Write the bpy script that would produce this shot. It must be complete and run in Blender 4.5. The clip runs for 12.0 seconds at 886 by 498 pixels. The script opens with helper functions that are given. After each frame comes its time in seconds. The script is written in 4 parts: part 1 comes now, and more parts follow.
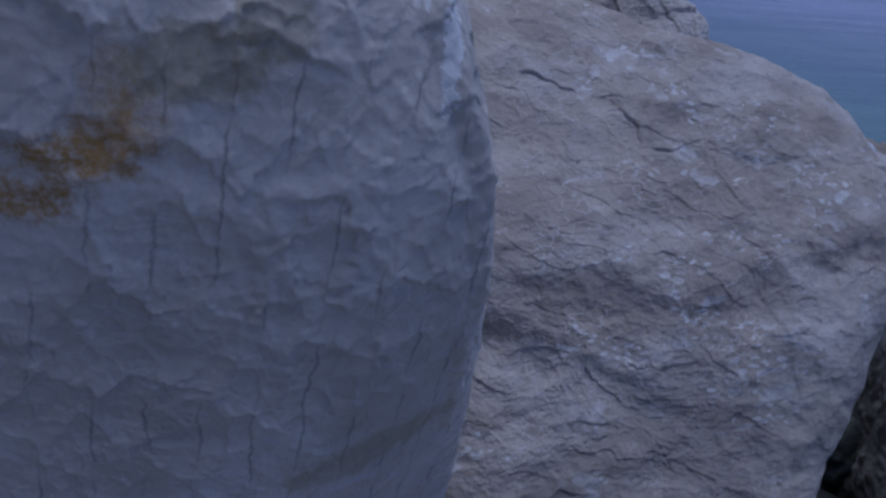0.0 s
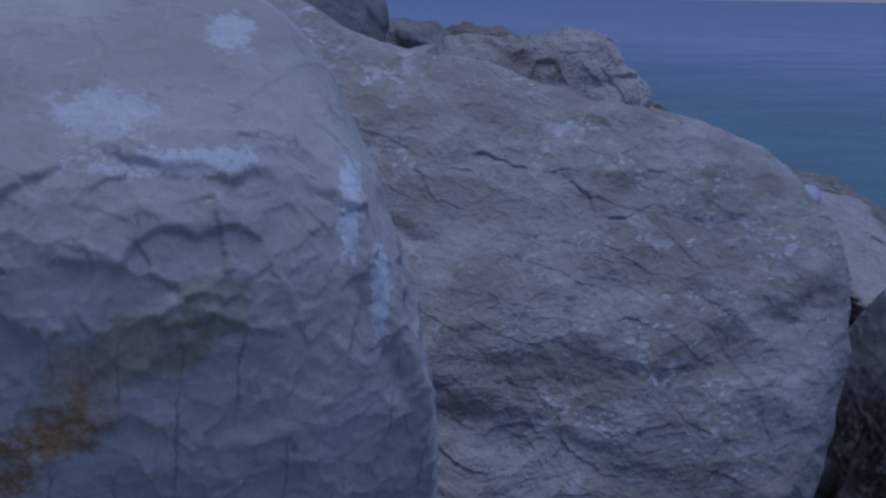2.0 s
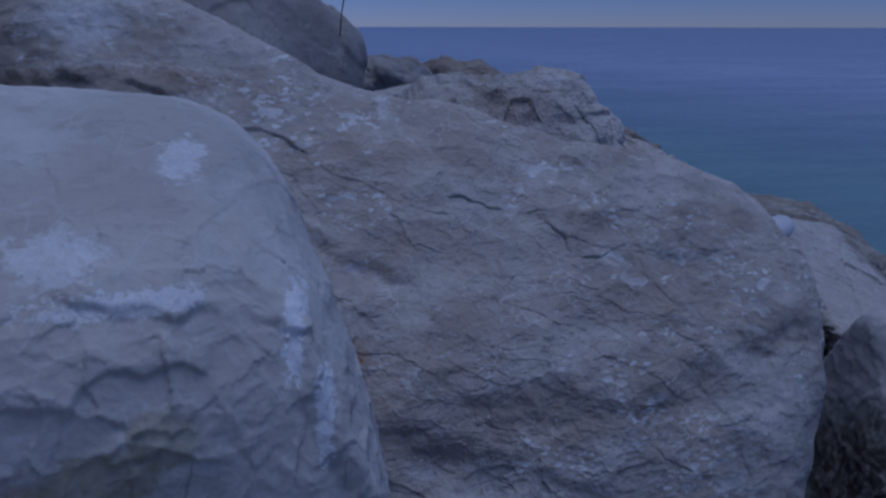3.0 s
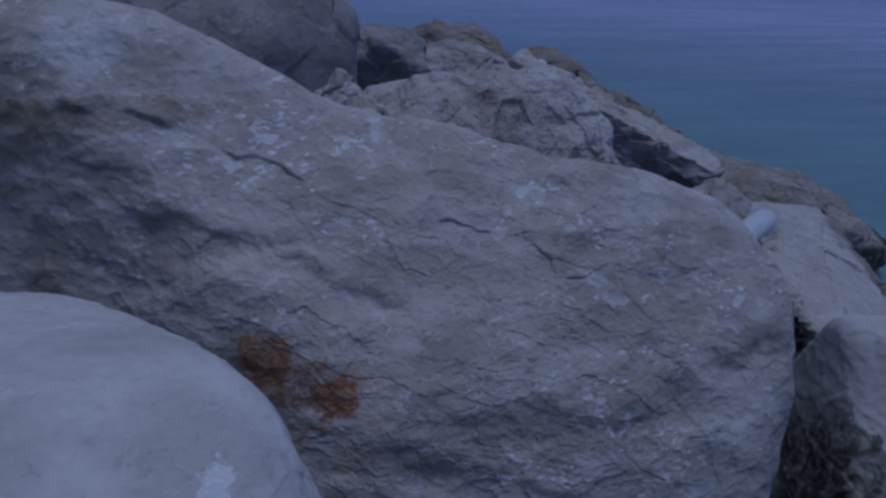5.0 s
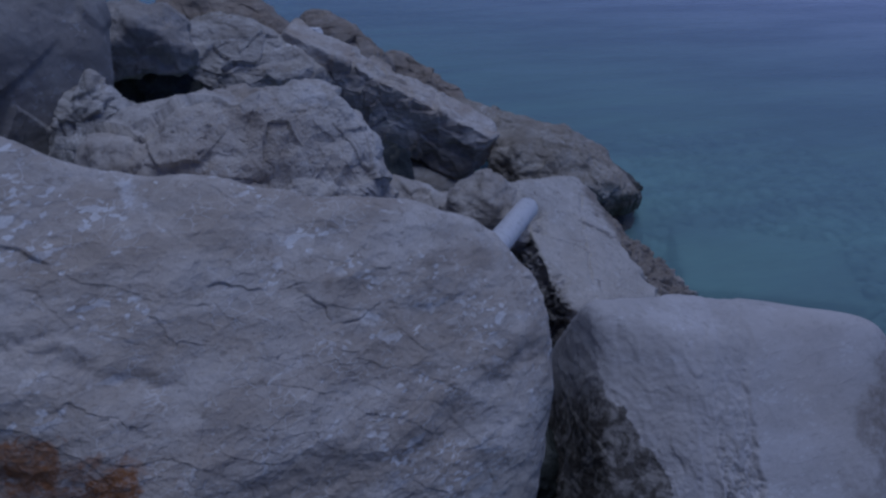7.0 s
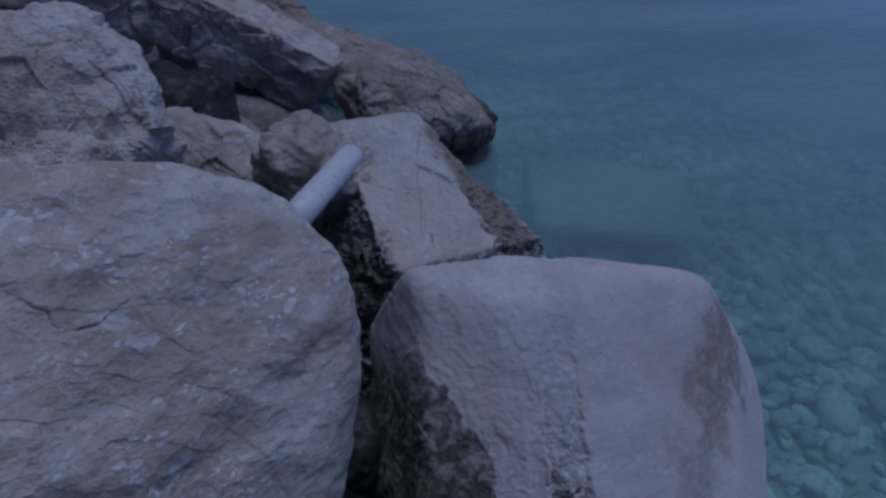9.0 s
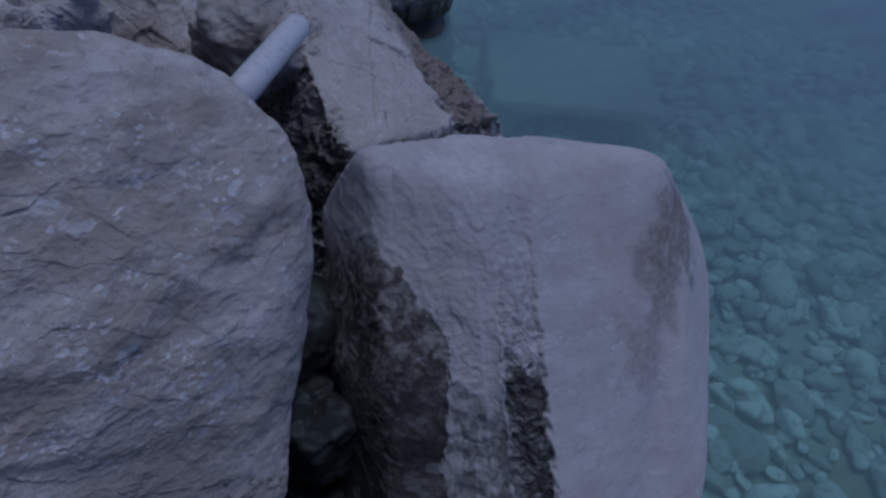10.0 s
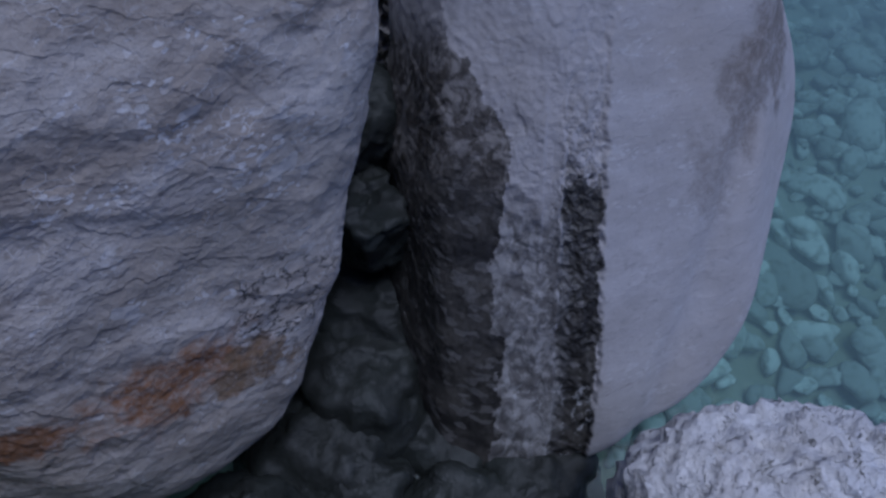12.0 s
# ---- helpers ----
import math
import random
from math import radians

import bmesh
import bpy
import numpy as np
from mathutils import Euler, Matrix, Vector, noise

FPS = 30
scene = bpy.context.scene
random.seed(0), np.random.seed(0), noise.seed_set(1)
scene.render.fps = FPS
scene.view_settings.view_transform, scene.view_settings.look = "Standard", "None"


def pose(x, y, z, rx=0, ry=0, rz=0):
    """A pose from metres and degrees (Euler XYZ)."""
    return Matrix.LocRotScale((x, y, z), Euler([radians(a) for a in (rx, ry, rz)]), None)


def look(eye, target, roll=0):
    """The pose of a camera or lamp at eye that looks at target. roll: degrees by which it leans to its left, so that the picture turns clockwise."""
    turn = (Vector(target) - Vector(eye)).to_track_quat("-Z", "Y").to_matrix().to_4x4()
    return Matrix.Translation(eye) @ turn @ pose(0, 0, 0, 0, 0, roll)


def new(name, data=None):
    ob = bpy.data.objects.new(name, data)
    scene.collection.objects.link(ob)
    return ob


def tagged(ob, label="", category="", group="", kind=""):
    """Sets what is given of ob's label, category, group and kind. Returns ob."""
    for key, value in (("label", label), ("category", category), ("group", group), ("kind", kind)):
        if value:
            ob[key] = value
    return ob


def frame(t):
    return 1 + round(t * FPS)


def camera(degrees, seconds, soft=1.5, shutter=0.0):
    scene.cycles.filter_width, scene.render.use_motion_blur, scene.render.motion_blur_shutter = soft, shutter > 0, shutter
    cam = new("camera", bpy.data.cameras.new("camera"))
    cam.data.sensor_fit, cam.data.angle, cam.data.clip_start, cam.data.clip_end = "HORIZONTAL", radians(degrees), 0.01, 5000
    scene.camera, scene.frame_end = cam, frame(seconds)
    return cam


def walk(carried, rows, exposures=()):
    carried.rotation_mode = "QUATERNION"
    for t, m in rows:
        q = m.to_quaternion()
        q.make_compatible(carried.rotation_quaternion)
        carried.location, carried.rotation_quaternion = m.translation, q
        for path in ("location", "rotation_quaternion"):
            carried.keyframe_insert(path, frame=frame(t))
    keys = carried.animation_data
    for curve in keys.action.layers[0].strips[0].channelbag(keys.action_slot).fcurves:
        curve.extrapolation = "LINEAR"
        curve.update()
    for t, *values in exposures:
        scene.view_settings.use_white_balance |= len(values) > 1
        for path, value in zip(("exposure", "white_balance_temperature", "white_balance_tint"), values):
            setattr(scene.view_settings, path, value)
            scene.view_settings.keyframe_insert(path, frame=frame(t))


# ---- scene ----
# ---- camera ----
cam = camera(63.9, 12.0, 2.6)
PATH = [
    (0, (0.021, 0.025, 1.738), (0.073, 1.848, 0.917), 4.5),
    (0.5, (0.024, 0.024, 1.754), (0.102, 1.852, 0.946), 3.9),
    (1, (0.026, 0.025, 1.777), (0.127, 1.87, 1.011), 2.8),
    (1.5, (0.027, 0.021, 1.795), (0.139, 1.886, 1.081), 1.8),
    (2, (0.035, 0.024, 1.819), (0.163, 1.903, 1.146), 0.9),
    (2.5, (0.044, 0.02, 1.846), (0.194, 1.909, 1.206), 0.5),
    (3, (0.055, 0.02, 1.865), (0.228, 1.92, 1.267), 0.1),
    (3.2, (0.058, 0.021, 1.873), (0.242, 1.926, 1.294), 0.2),
    (4.8, (0.073, 0.003, 2.06), (0.259, 1.881, 1.398), 0.6),
    (5, (0.063, 0.009, 2.114), (0.249, 1.857, 1.371), 0.5),
    (5.5, (0.052, 0.021, 2.233), (0.252, 1.826, 1.396), -0.3),
    (6, (0.07, 0.017, 2.347), (0.445, 1.787, 1.495), 0.5),
    (6.5, (0.112, 0.027, 2.413), (0.691, 1.727, 1.533), 1.2),
    (7, (0.188, 0.057, 2.464), (0.881, 1.708, 1.572), 1.8),
    (7.2, (0.236, 0.069, 2.484), (0.967, 1.702, 1.592), 2.5),
    (8.8, (0.59, 0.306, 2.453), (1.53, 1.754, 1.444), 5.6),
    (9, (0.621, 0.328, 2.448), (1.584, 1.719, 1.382), 6.4),
    (9.5, (0.659, 0.349, 2.435), (1.659, 1.594, 1.23), 8.0),
    (10, (0.664, 0.367, 2.417), (1.642, 1.506, 1.094), 9.7),
    (10.5, (0.649, 0.354, 2.393), (1.566, 1.409, 0.963), 11.1),
    (11, (0.645, 0.341, 2.371), (1.501, 1.306, 0.842), 12.7),
    (11.5, (0.651, 0.357, 2.342), (1.427, 1.256, 0.733), 13.9),
    (12, (0.65, 0.377, 2.313), (1.342, 1.229, 0.641), 14.0),
]
walk(cam, [(t, look(eye, target, roll)) for t, eye, target, roll in PATH],
     [(0, -0.26, 5080, 20), (1.5, -0.5, 4860, 20), (3, -0.82, 4640, 20), (5, -0.8, 4800, 20), (7, -0.72, 4900, 20), (9.5, -0.72, 5020, 20), (12, -0.28, 5150, 20)])
# ---- world, sun, exposure ----
world = bpy.data.worlds.new("dusk_sky")
scene.world = world
world.use_nodes = True
wn = world.node_tree.nodes
sky = wn.new("ShaderNodeTexSky")
sky.sky_type, sky.sun_disc = "NISHITA", False
sky.sun_elevation, sky.sun_rotation = radians(40), radians(125)
sky.air_density, sky.dust_density, sky.ozone_density = 0.75, 0.0, 4.0
wn["Background"].inputs["Strength"].default_value = 0.050
tint = wn.new("ShaderNodeMix")
tint.data_type, tint.blend_type = "RGBA", "MULTIPLY"
tint.inputs[0].default_value, tint.inputs[7].default_value = 1.0, (0.94, 0.87, 1.10, 1)
world.node_tree.links.new(sky.outputs["Color"], tint.inputs[6])
world.node_tree.links.new(tint.outputs[2], wn["Background"].inputs["Color"])
sun = new("sun", bpy.data.lights.new("sun", "SUN"))
sun.data.energy, sun.data.angle, sun.data.color = 1.75, radians(40), (0.93, 0.94, 0.92)
sun.matrix_world = look((0, 0, 0), (-0.14, -0.01, -1.0))

# ---- numeric noise ----
rng = np.random.default_rng(7)
GRAD = rng.normal(size=(4096, 3))
GRAD /= np.linalg.norm(GRAD, axis=1)[:, None]
JIT = rng.random((4096, 3))


GRAD, JIT = GRAD.astype(np.float32), JIT.astype(np.float32)
CHUNK = 40000


def corner_hash(a, b, c, seed):
    h = a ^ b ^ c ^ (seed * 2654435 + 977)
    h = (h ^ (h >> 13)) * 1274126177
    return (h ^ (h >> 16)) & 4095


def lattice(q):
    """The cell of each point, as hashed terms for three neighbours along each axis, and the place within it."""
    i = np.floor(q)
    cell = i.astype(np.int64)
    terms = [[(cell[:, a] + d) * m for d in (-1, 0, 1)] for a, m in enumerate((73856093, 19349663, 83492791))]
    return terms, (q - i).T


def in_chunks(function, q, *rest):
    q = np.asarray(q, np.float32)
    return np.concatenate([function(q[a:a + CHUNK], *rest) for a in range(0, len(q), CHUNK)])


def perlin_part(q, seed):
    terms, f = lattice(q)
    u = f * f * f * (f * (f * 6 - 15) + 10)
    side = (1 - u, u)
    total = np.zeros(len(q), np.float32)
    for dx in (0, 1):
        for dy in (0, 1):
            for dz in (0, 1):
                g = GRAD[corner_hash(terms[0][dx + 1], terms[1][dy + 1], terms[2][dz + 1], seed)]
                w = side[dx][0] * side[dy][1] * side[dz][2]
                total += w * ((f[0] - dx) * g[:, 0] + (f[1] - dy) * g[:, 1] + (f[2] - dz) * g[:, 2])
    return total * 1.5


def perlin(q, seed):
    return in_chunks(perlin_part, q, seed)


def fbm(q, seed, octaves=4, rough=0.5):
    total, amp = np.zeros(len(q)), 1.0
    for k in range(octaves):
        total += amp * perlin(q * 2.03 ** k + k * 17.3, seed + k)
        amp *= rough
    return total


def facets_part(q, seed, lean, bowl):
    terms, f = lattice(q)
    best, value = np.full(len(q), 9e9, np.float32), np.zeros(len(q), np.float32)
    for dx in (-1, 0, 1):
        for dy in (-1, 0, 1):
            for dz in (-1, 0, 1):
                h = corner_hash(terms[0][dx + 1], terms[1][dy + 1], terms[2][dz + 1], seed)
                jit = JIT[h]
                ox, oy, oz = f[0] - dx - jit[:, 0], f[1] - dy - jit[:, 1], f[2] - dz - jit[:, 2]
                d = ox * ox + oy * oy + oz * oz
                near = np.nonzero(d < best)[0]
                best[near] = d[near]
                g = GRAD[(h[near] * 7 + 13) & 4095]
                value[near] = ox[near] * (g[:, 0] + lean[0]) + oy[near] * (g[:, 1] + lean[1]) + oz[near] * (g[:, 2] + lean[2])
    return value + bowl * (best - 0.3)


def facets(q, seed, lean=(0, 0, 0), bowl=0.0):
    """Flat broken faces: each cell is tilted its own way, with small steps where two meet. lean: a tilt that all share. bowl: how far
    each is hollowed, with sharp ridges between the hollows."""
    return in_chunks(facets_part, q, seed, lean, bowl)


def ragged(p, size, amount, seed):
    """Points shifted about by noise of that size, so that lines drawn by them run unevenly."""
    shift = np.stack([perlin(p / size, seed + a) + 0.45 * perlin(p / (0.31 * size), seed + 5 + a) for a in range(3)], 1)
    return p + amount * shift


def along_line(p, points):
    """Distance of each point from a broken line, and how far it lies above it on a face that leans back."""
    away, above = np.full(len(p), 9e9), np.zeros(len(p))
    up = np.array((0.1, 0.62, 0.78))
    for a, b in zip(points, points[1:]):
        a, b = np.array(a), np.array(b)
        f = np.clip((p - a) @ (b - a) / ((b - a) @ (b - a)), 0, 1)
        off = p - a - f[:, None] * (b - a)
        d = np.sqrt((off * off).sum(1))
        near = d < away
        away, above = np.where(near, d, away), np.where(near, off @ up, above)
    return away, above


def ledge(p, d, points, lip, cut, fade, width, keep=1.0):
    """A broken edge along a line: the bed above it stands proud by lip, and a crack of that cut and width runs under it."""
    away, above = along_line(p, points)
    d = d + keep * lip * smooth(-0.4 * width, 0.4 * width, above) * smooth(fade, 0.0, away)
    return d - keep * cut * smooth(width, 0.25 * width, np.abs(above) + np.maximum(away - np.abs(above), 0) * 0.9)


def smooth(a, b, x):
    f = np.clip((x - a) / (b - a), 0, 1)
    return f * f * (3 - 2 * f)


# ---- materials ----
class Mat:
    """A small builder of node materials."""

    def __init__(self, name):
        self.m = bpy.data.materials.new(name)
        self.m.use_nodes = True
        self.t = self.m.node_tree
        self.out = self.t.nodes["Material Output"]
        self.bsdf = self.t.nodes["Principled BSDF"]
        self.pos = self.add("ShaderNodeNewGeometry").outputs["Position"]

    def add(self, kind, **values):
        node = self.t.nodes.new(kind)
        for key, value in values.items():
            node.inputs[key].default_value = value
        return node

    def link(self, a, b):
        self.t.links.new(a, b)

    def put(self, value, socket):
        if isinstance(value, bpy.types.NodeSocket):
            self.link(value, socket)
        else:
            socket.default_value = value

    def math(self, op, a, b=0.0, clamp=False):
        node = self.t.nodes.new("ShaderNodeMath")
        node.operation, node.use_clamp = op, clamp
        self.put(a, node.inputs[0])
        self.put(b, node.inputs[1])
        return node.outputs[0]

    def vec(self, op, a, b=(0, 0, 0)):
        node = self.t.nodes.new("ShaderNodeVectorMath")
        node.operation = op
        self.put(a, node.inputs[0])
        self.put(b, node.inputs[1])
        return node.outputs["Value"] if op in ("LENGTH", "DOT_PRODUCT") else node.outputs["Vector"]

    def noise(self, vector, scale, detail=4.0, rough=0.55, distort=0.0):
        node = self.add("ShaderNodeTexNoise", Scale=scale, Detail=detail, Roughness=rough, Distortion=distort)
        self.link(vector, node.inputs["Vector"])
        return node.outputs["Fac"]

    def voronoi(self, vector, scale, feature="F1", out="Distance"):
        node = self.add("ShaderNodeTexVoronoi", Scale=scale)
        node.feature = feature
        self.link(vector, node.inputs["Vector"])
        return node.outputs[out]

    def facet(self, vector, scale):
        """Height of flat broken chips, each tilted its own way, and a random value for each chip."""
        node = self.add("ShaderNodeTexVoronoi", Scale=scale)
        self.link(vector, node.inputs["Vector"])
        off = self.vec("MULTIPLY", self.vec("SUBTRACT", vector, node.outputs["Position"]), (scale,) * 3)
        tilt = self.vec("SUBTRACT", node.outputs["Color"], (0.5, 0.6, 0.62))
        hollow = self.math("MULTIPLY", self.math("POWER", node.outputs["Distance"], 2.0), 0.5)
        return self.math("ADD", self.vec("DOT_PRODUCT", off, tilt), hollow), self.vec("DOT_PRODUCT", node.outputs["Color"], (0.6, 0.3, 0.1))

    def ramp(self, value, a, b, lo=0.0, hi=1.0):
        node = self.t.nodes.new("ShaderNodeMapRange")
        node.interpolation_type = "SMOOTHSTEP"
        self.put(value, node.inputs["Value"])
        for key, v in (("From Min", a), ("From Max", b), ("To Min", lo), ("To Max", hi)):
            node.inputs[key].default_value = v
        return node.outputs["Result"]

    def mix(self, fac, a, b, blend="MIX"):
        node = self.t.nodes.new("ShaderNodeMix")
        node.data_type, node.blend_type = "RGBA", blend
        self.put(fac, node.inputs[0])
        self.put(a if isinstance(a, bpy.types.NodeSocket) else (*a, 1), node.inputs[6])
        self.put(b if isinstance(b, bpy.types.NodeSocket) else (*b, 1), node.inputs[7])
        return node.outputs[2]

    def turned(self, rot, scale, vector=None):
        node = self.add("ShaderNodeMapping")
        node.inputs["Rotation"].default_value = [radians(a) for a in rot]
        node.inputs["Scale"].default_value = scale
        self.link(vector or self.pos, node.inputs["Vector"])
        return node.outputs["Vector"]

    def bump(self, height, strength, distance, normal=None):
        node = self.add("ShaderNodeBump", Strength=strength, Distance=distance)
        self.link(height, node.inputs["Height"])
        if normal is not None:
            self.link(normal, node.inputs["Normal"])
        return node.outputs["Normal"]


def rock_material(name, pale=(0.50, 0.47, 0.43), dull=(0.33, 0.30, 0.26), strata=(0, -18, 0), flake=1.0, grain=1.0,
                  scale=1.0, chalk=0.5, stains=(), tide=None, veins=0.0, rough=0.85, thin=3.0, joints=0.0, mottle=1.0, zones=None, edges=0.0, tear=0.045, grown=None):
    """Limestone: two tones in beds, chalky white scars, grains, and stains and painted light rims at given places:
    (place, radii, colour, strength, raggedness).
    """
    k = Mat(name)
    if grown:
        about, times = grown
        k.pos = k.vec("ADD", k.vec("MULTIPLY", k.vec("SUBTRACT", k.pos, about), (1.0 / times,) * 3), about)
    bedded = k.turned(strata, (1.0, 1.0, thin))
    ragged_cloud = k.add("ShaderNodeTexNoise", Scale=16.0 * scale, Detail=5.0, Roughness=0.6)
    k.link(k.pos, ragged_cloud.inputs["Vector"])
    torn = k.vec("ADD", bedded, k.vec("MULTIPLY", ragged_cloud.outputs["Color"], (tear / scale,) * 3))
    big, chip_a = k.facet(torn, 7.0 * scale)
    mid, chip_b = k.facet(torn, 19.0 * scale)
    tiny, chip_c = k.facet(torn, 52.0 * scale)
    broad = k.noise(bedded, 2.6 * scale, 6.0, 0.6)
    fine = k.noise(bedded, 17.0 * scale, 8.0, 0.68, 0.4)
    grit = k.noise(k.pos, 150.0 * scale, 4.0, 0.7)
    colour = k.mix(k.ramp(broad, 0.36, 0.66), dull, pale)
    colour = k.mix(k.ramp(fine, 0.46, 0.32, 0.0, 0.6 * mottle), colour, tuple(c * 0.5 for c in dull))
    tone = k.noise(k.pos, 1.1 * scale, 3.0, 0.5)
    colour = k.mix(k.ramp(tone, 0.42, 0.7, 0.0, 0.3), colour, (pale[0] * 0.95, pale[1] * 0.86, pale[2] * 0.74))
    scar = k.math("MULTIPLY", k.ramp(k.noise(bedded, 9.0 * scale, 7.0, 0.72, 0.8), 0.60, 0.68), k.ramp(k.noise(k.pos, 2.2 * scale, 3.0), 0.46, 0.62))
    colour = k.mix(k.math("MULTIPLY", scar, chalk), colour, (0.78, 0.77, 0.76))
    colour = k.mix(k.ramp(grit, 0.35, 0.7, 0.0, 0.22 * mottle), colour, tuple(c * 0.55 for c in dull))
    colour = k.mix(k.ramp(chip_b, 0.62, 0.30, 0.0, 0.2 * mottle), colour, tuple(c * 0.7 for c in dull))
    here = k.ramp(k.noise(bedded, 3.4 * scale, 4.0, 0.6), 0.50, 0.62)
    speck = k.math("MULTIPLY", k.math("MAXIMUM", k.ramp(chip_c, 0.72, 0.76), k.ramp(chip_b, 0.76, 0.80, 0.0, 0.8)), here)
    colour = k.mix(k.math("MULTIPLY", speck, 0.8 * chalk), colour, (0.80, 0.80, 0.81))
    if edges:
        rim = k.voronoi(torn, 19.0 * scale, "DISTANCE_TO_EDGE")
        line = k.math("MULTIPLY", k.ramp(rim, 0.05, 0.0), k.ramp(k.noise(k.pos, 7.0 * scale, 4.0, 0.6), 0.48, 0.62))
        colour = k.mix(k.math("MULTIPLY", line, edges), colour, (0.74, 0.73, 0.73))
    if veins:
        crack = k.voronoi(torn, 9.0 * scale, "DISTANCE_TO_EDGE")
        line = k.math("MULTIPLY", k.ramp(crack, 0.028, 0.0), k.ramp(k.noise(k.pos, 6.0 * scale, 3.0), 0.52, 0.64))
        colour = k.mix(k.math("MULTIPLY", line, veins), colour, (0.13, 0.12, 0.12))
    if joints:
        along = k.math("ADD", k.vec("DOT_PRODUCT", k.pos, (1.0 / joints, 0.0, -0.155 / joints)), k.math("ADD", k.math("MULTIPLY", k.noise(k.pos, 40.0, 5.0, 0.65), 0.55), 0.315))
        gap = k.math("ABSOLUTE", k.math("SUBTRACT", k.math("FRACT", along), 0.5))
        keep = k.ramp(k.noise(k.turned((0, 0, 0), (60.0, 60.0, 22.0)), 1.0, 3.0), 0.42, 0.60)
        low = k.ramp(k.vec("DOT_PRODUCT", k.pos, (0, 0, 1)), 1.705, 1.68)
        seam = k.math("MULTIPLY", k.math("MULTIPLY", k.ramp(gap, 0.055, 0.0), keep), low)
        colour = k.mix(k.math("MULTIPLY", seam, 0.5), colour, (0.12, 0.12, 0.13))
    gloss = rough
    for place, radii, tint, strength, ragged in stains:
        away = k.vec("MULTIPLY", k.vec("SUBTRACT", k.pos, place), tuple(1.0 / r for r in radii))
        far = k.vec("LENGTH", away)
        small = min(radii)
        wobble = k.math("MULTIPLY", k.math("SUBTRACT", k.noise(k.pos, 1.1 / small, 6.0, 0.65, 0.5), 0.5), 3.2 * ragged)
        soft = 0.10 if ragged < 0.3 else 0.16 if ragged < 1.0 else 0.45
        fac = k.ramp(k.math("ADD", far, wobble), 1.0 + soft, 1.0 - 1.3 * soft, 0.0, strength)
        blotch = k.ramp(k.noise(k.pos, 4.0 / small, 5.0, 0.7), 0.3, 0.62, 1.0 - 0.6 * ragged, 1.0)
        colour = k.mix(k.math("MULTIPLY", fac, blotch), colour, tint)
    if zones is not None:
        colour, gloss = zones(k, colour, gloss, chip_b, chip_c)
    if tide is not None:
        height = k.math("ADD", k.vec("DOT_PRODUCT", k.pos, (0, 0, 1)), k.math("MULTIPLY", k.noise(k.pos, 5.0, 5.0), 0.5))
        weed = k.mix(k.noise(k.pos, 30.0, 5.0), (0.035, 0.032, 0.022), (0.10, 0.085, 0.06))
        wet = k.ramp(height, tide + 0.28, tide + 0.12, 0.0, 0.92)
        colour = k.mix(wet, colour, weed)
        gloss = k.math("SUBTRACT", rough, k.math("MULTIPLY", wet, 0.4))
    k.link(colour, k.bsdf.inputs["Base Color"])
    k.put(gloss, k.bsdf.inputs["Roughness"])
    k.bsdf.inputs["Specular IOR Level"].default_value = 0.3
    normal = k.bump(big, 1.0, 0.030 / scale * flake)
    normal = k.bump(mid, 1.0, 0.0085 / scale * flake, normal)
    normal = k.bump(tiny, 1.0, 0.0024 / scale * flake, normal)
    normal = k.bump(k.noise(k.pos, 110.0 * scale, 5.0, 0.7), 0.35 * grain, 0.004 / scale, normal)
    k.link(normal, k.bsdf.inputs["Normal"])
    return k.m


OCHRE, OLIVE, RUST, BROWN = (0.32, 0.18, 0.04), (0.27, 0.235, 0.12), (0.27, 0.115, 0.04), (0.20, 0.13, 0.07)
TAN = (0.17, 0.14, 0.115)
CHALK, NEAR_BLACK, DARK_BROWN = (0.80, 0.80, 0.82), (0.055, 0.05, 0.045), (0.075, 0.065, 0.05)
GROWN = ((0.655, 0.36, 2.38), 1.25)
GROOVE_A, GROOVE_B = Vector((1.84, 1.525, 1.028)), Vector((1.569, 0.70, -0.004))
GROOVE = (GROOVE_B - GROOVE_A).normalized()
GROOVE_SIDE = GROOVE.cross(Vector((-0.1, -0.75, 0.65))).normalized()
if GROOVE_SIDE.x < 0:
    GROOVE_SIDE = -GROOVE_SIDE


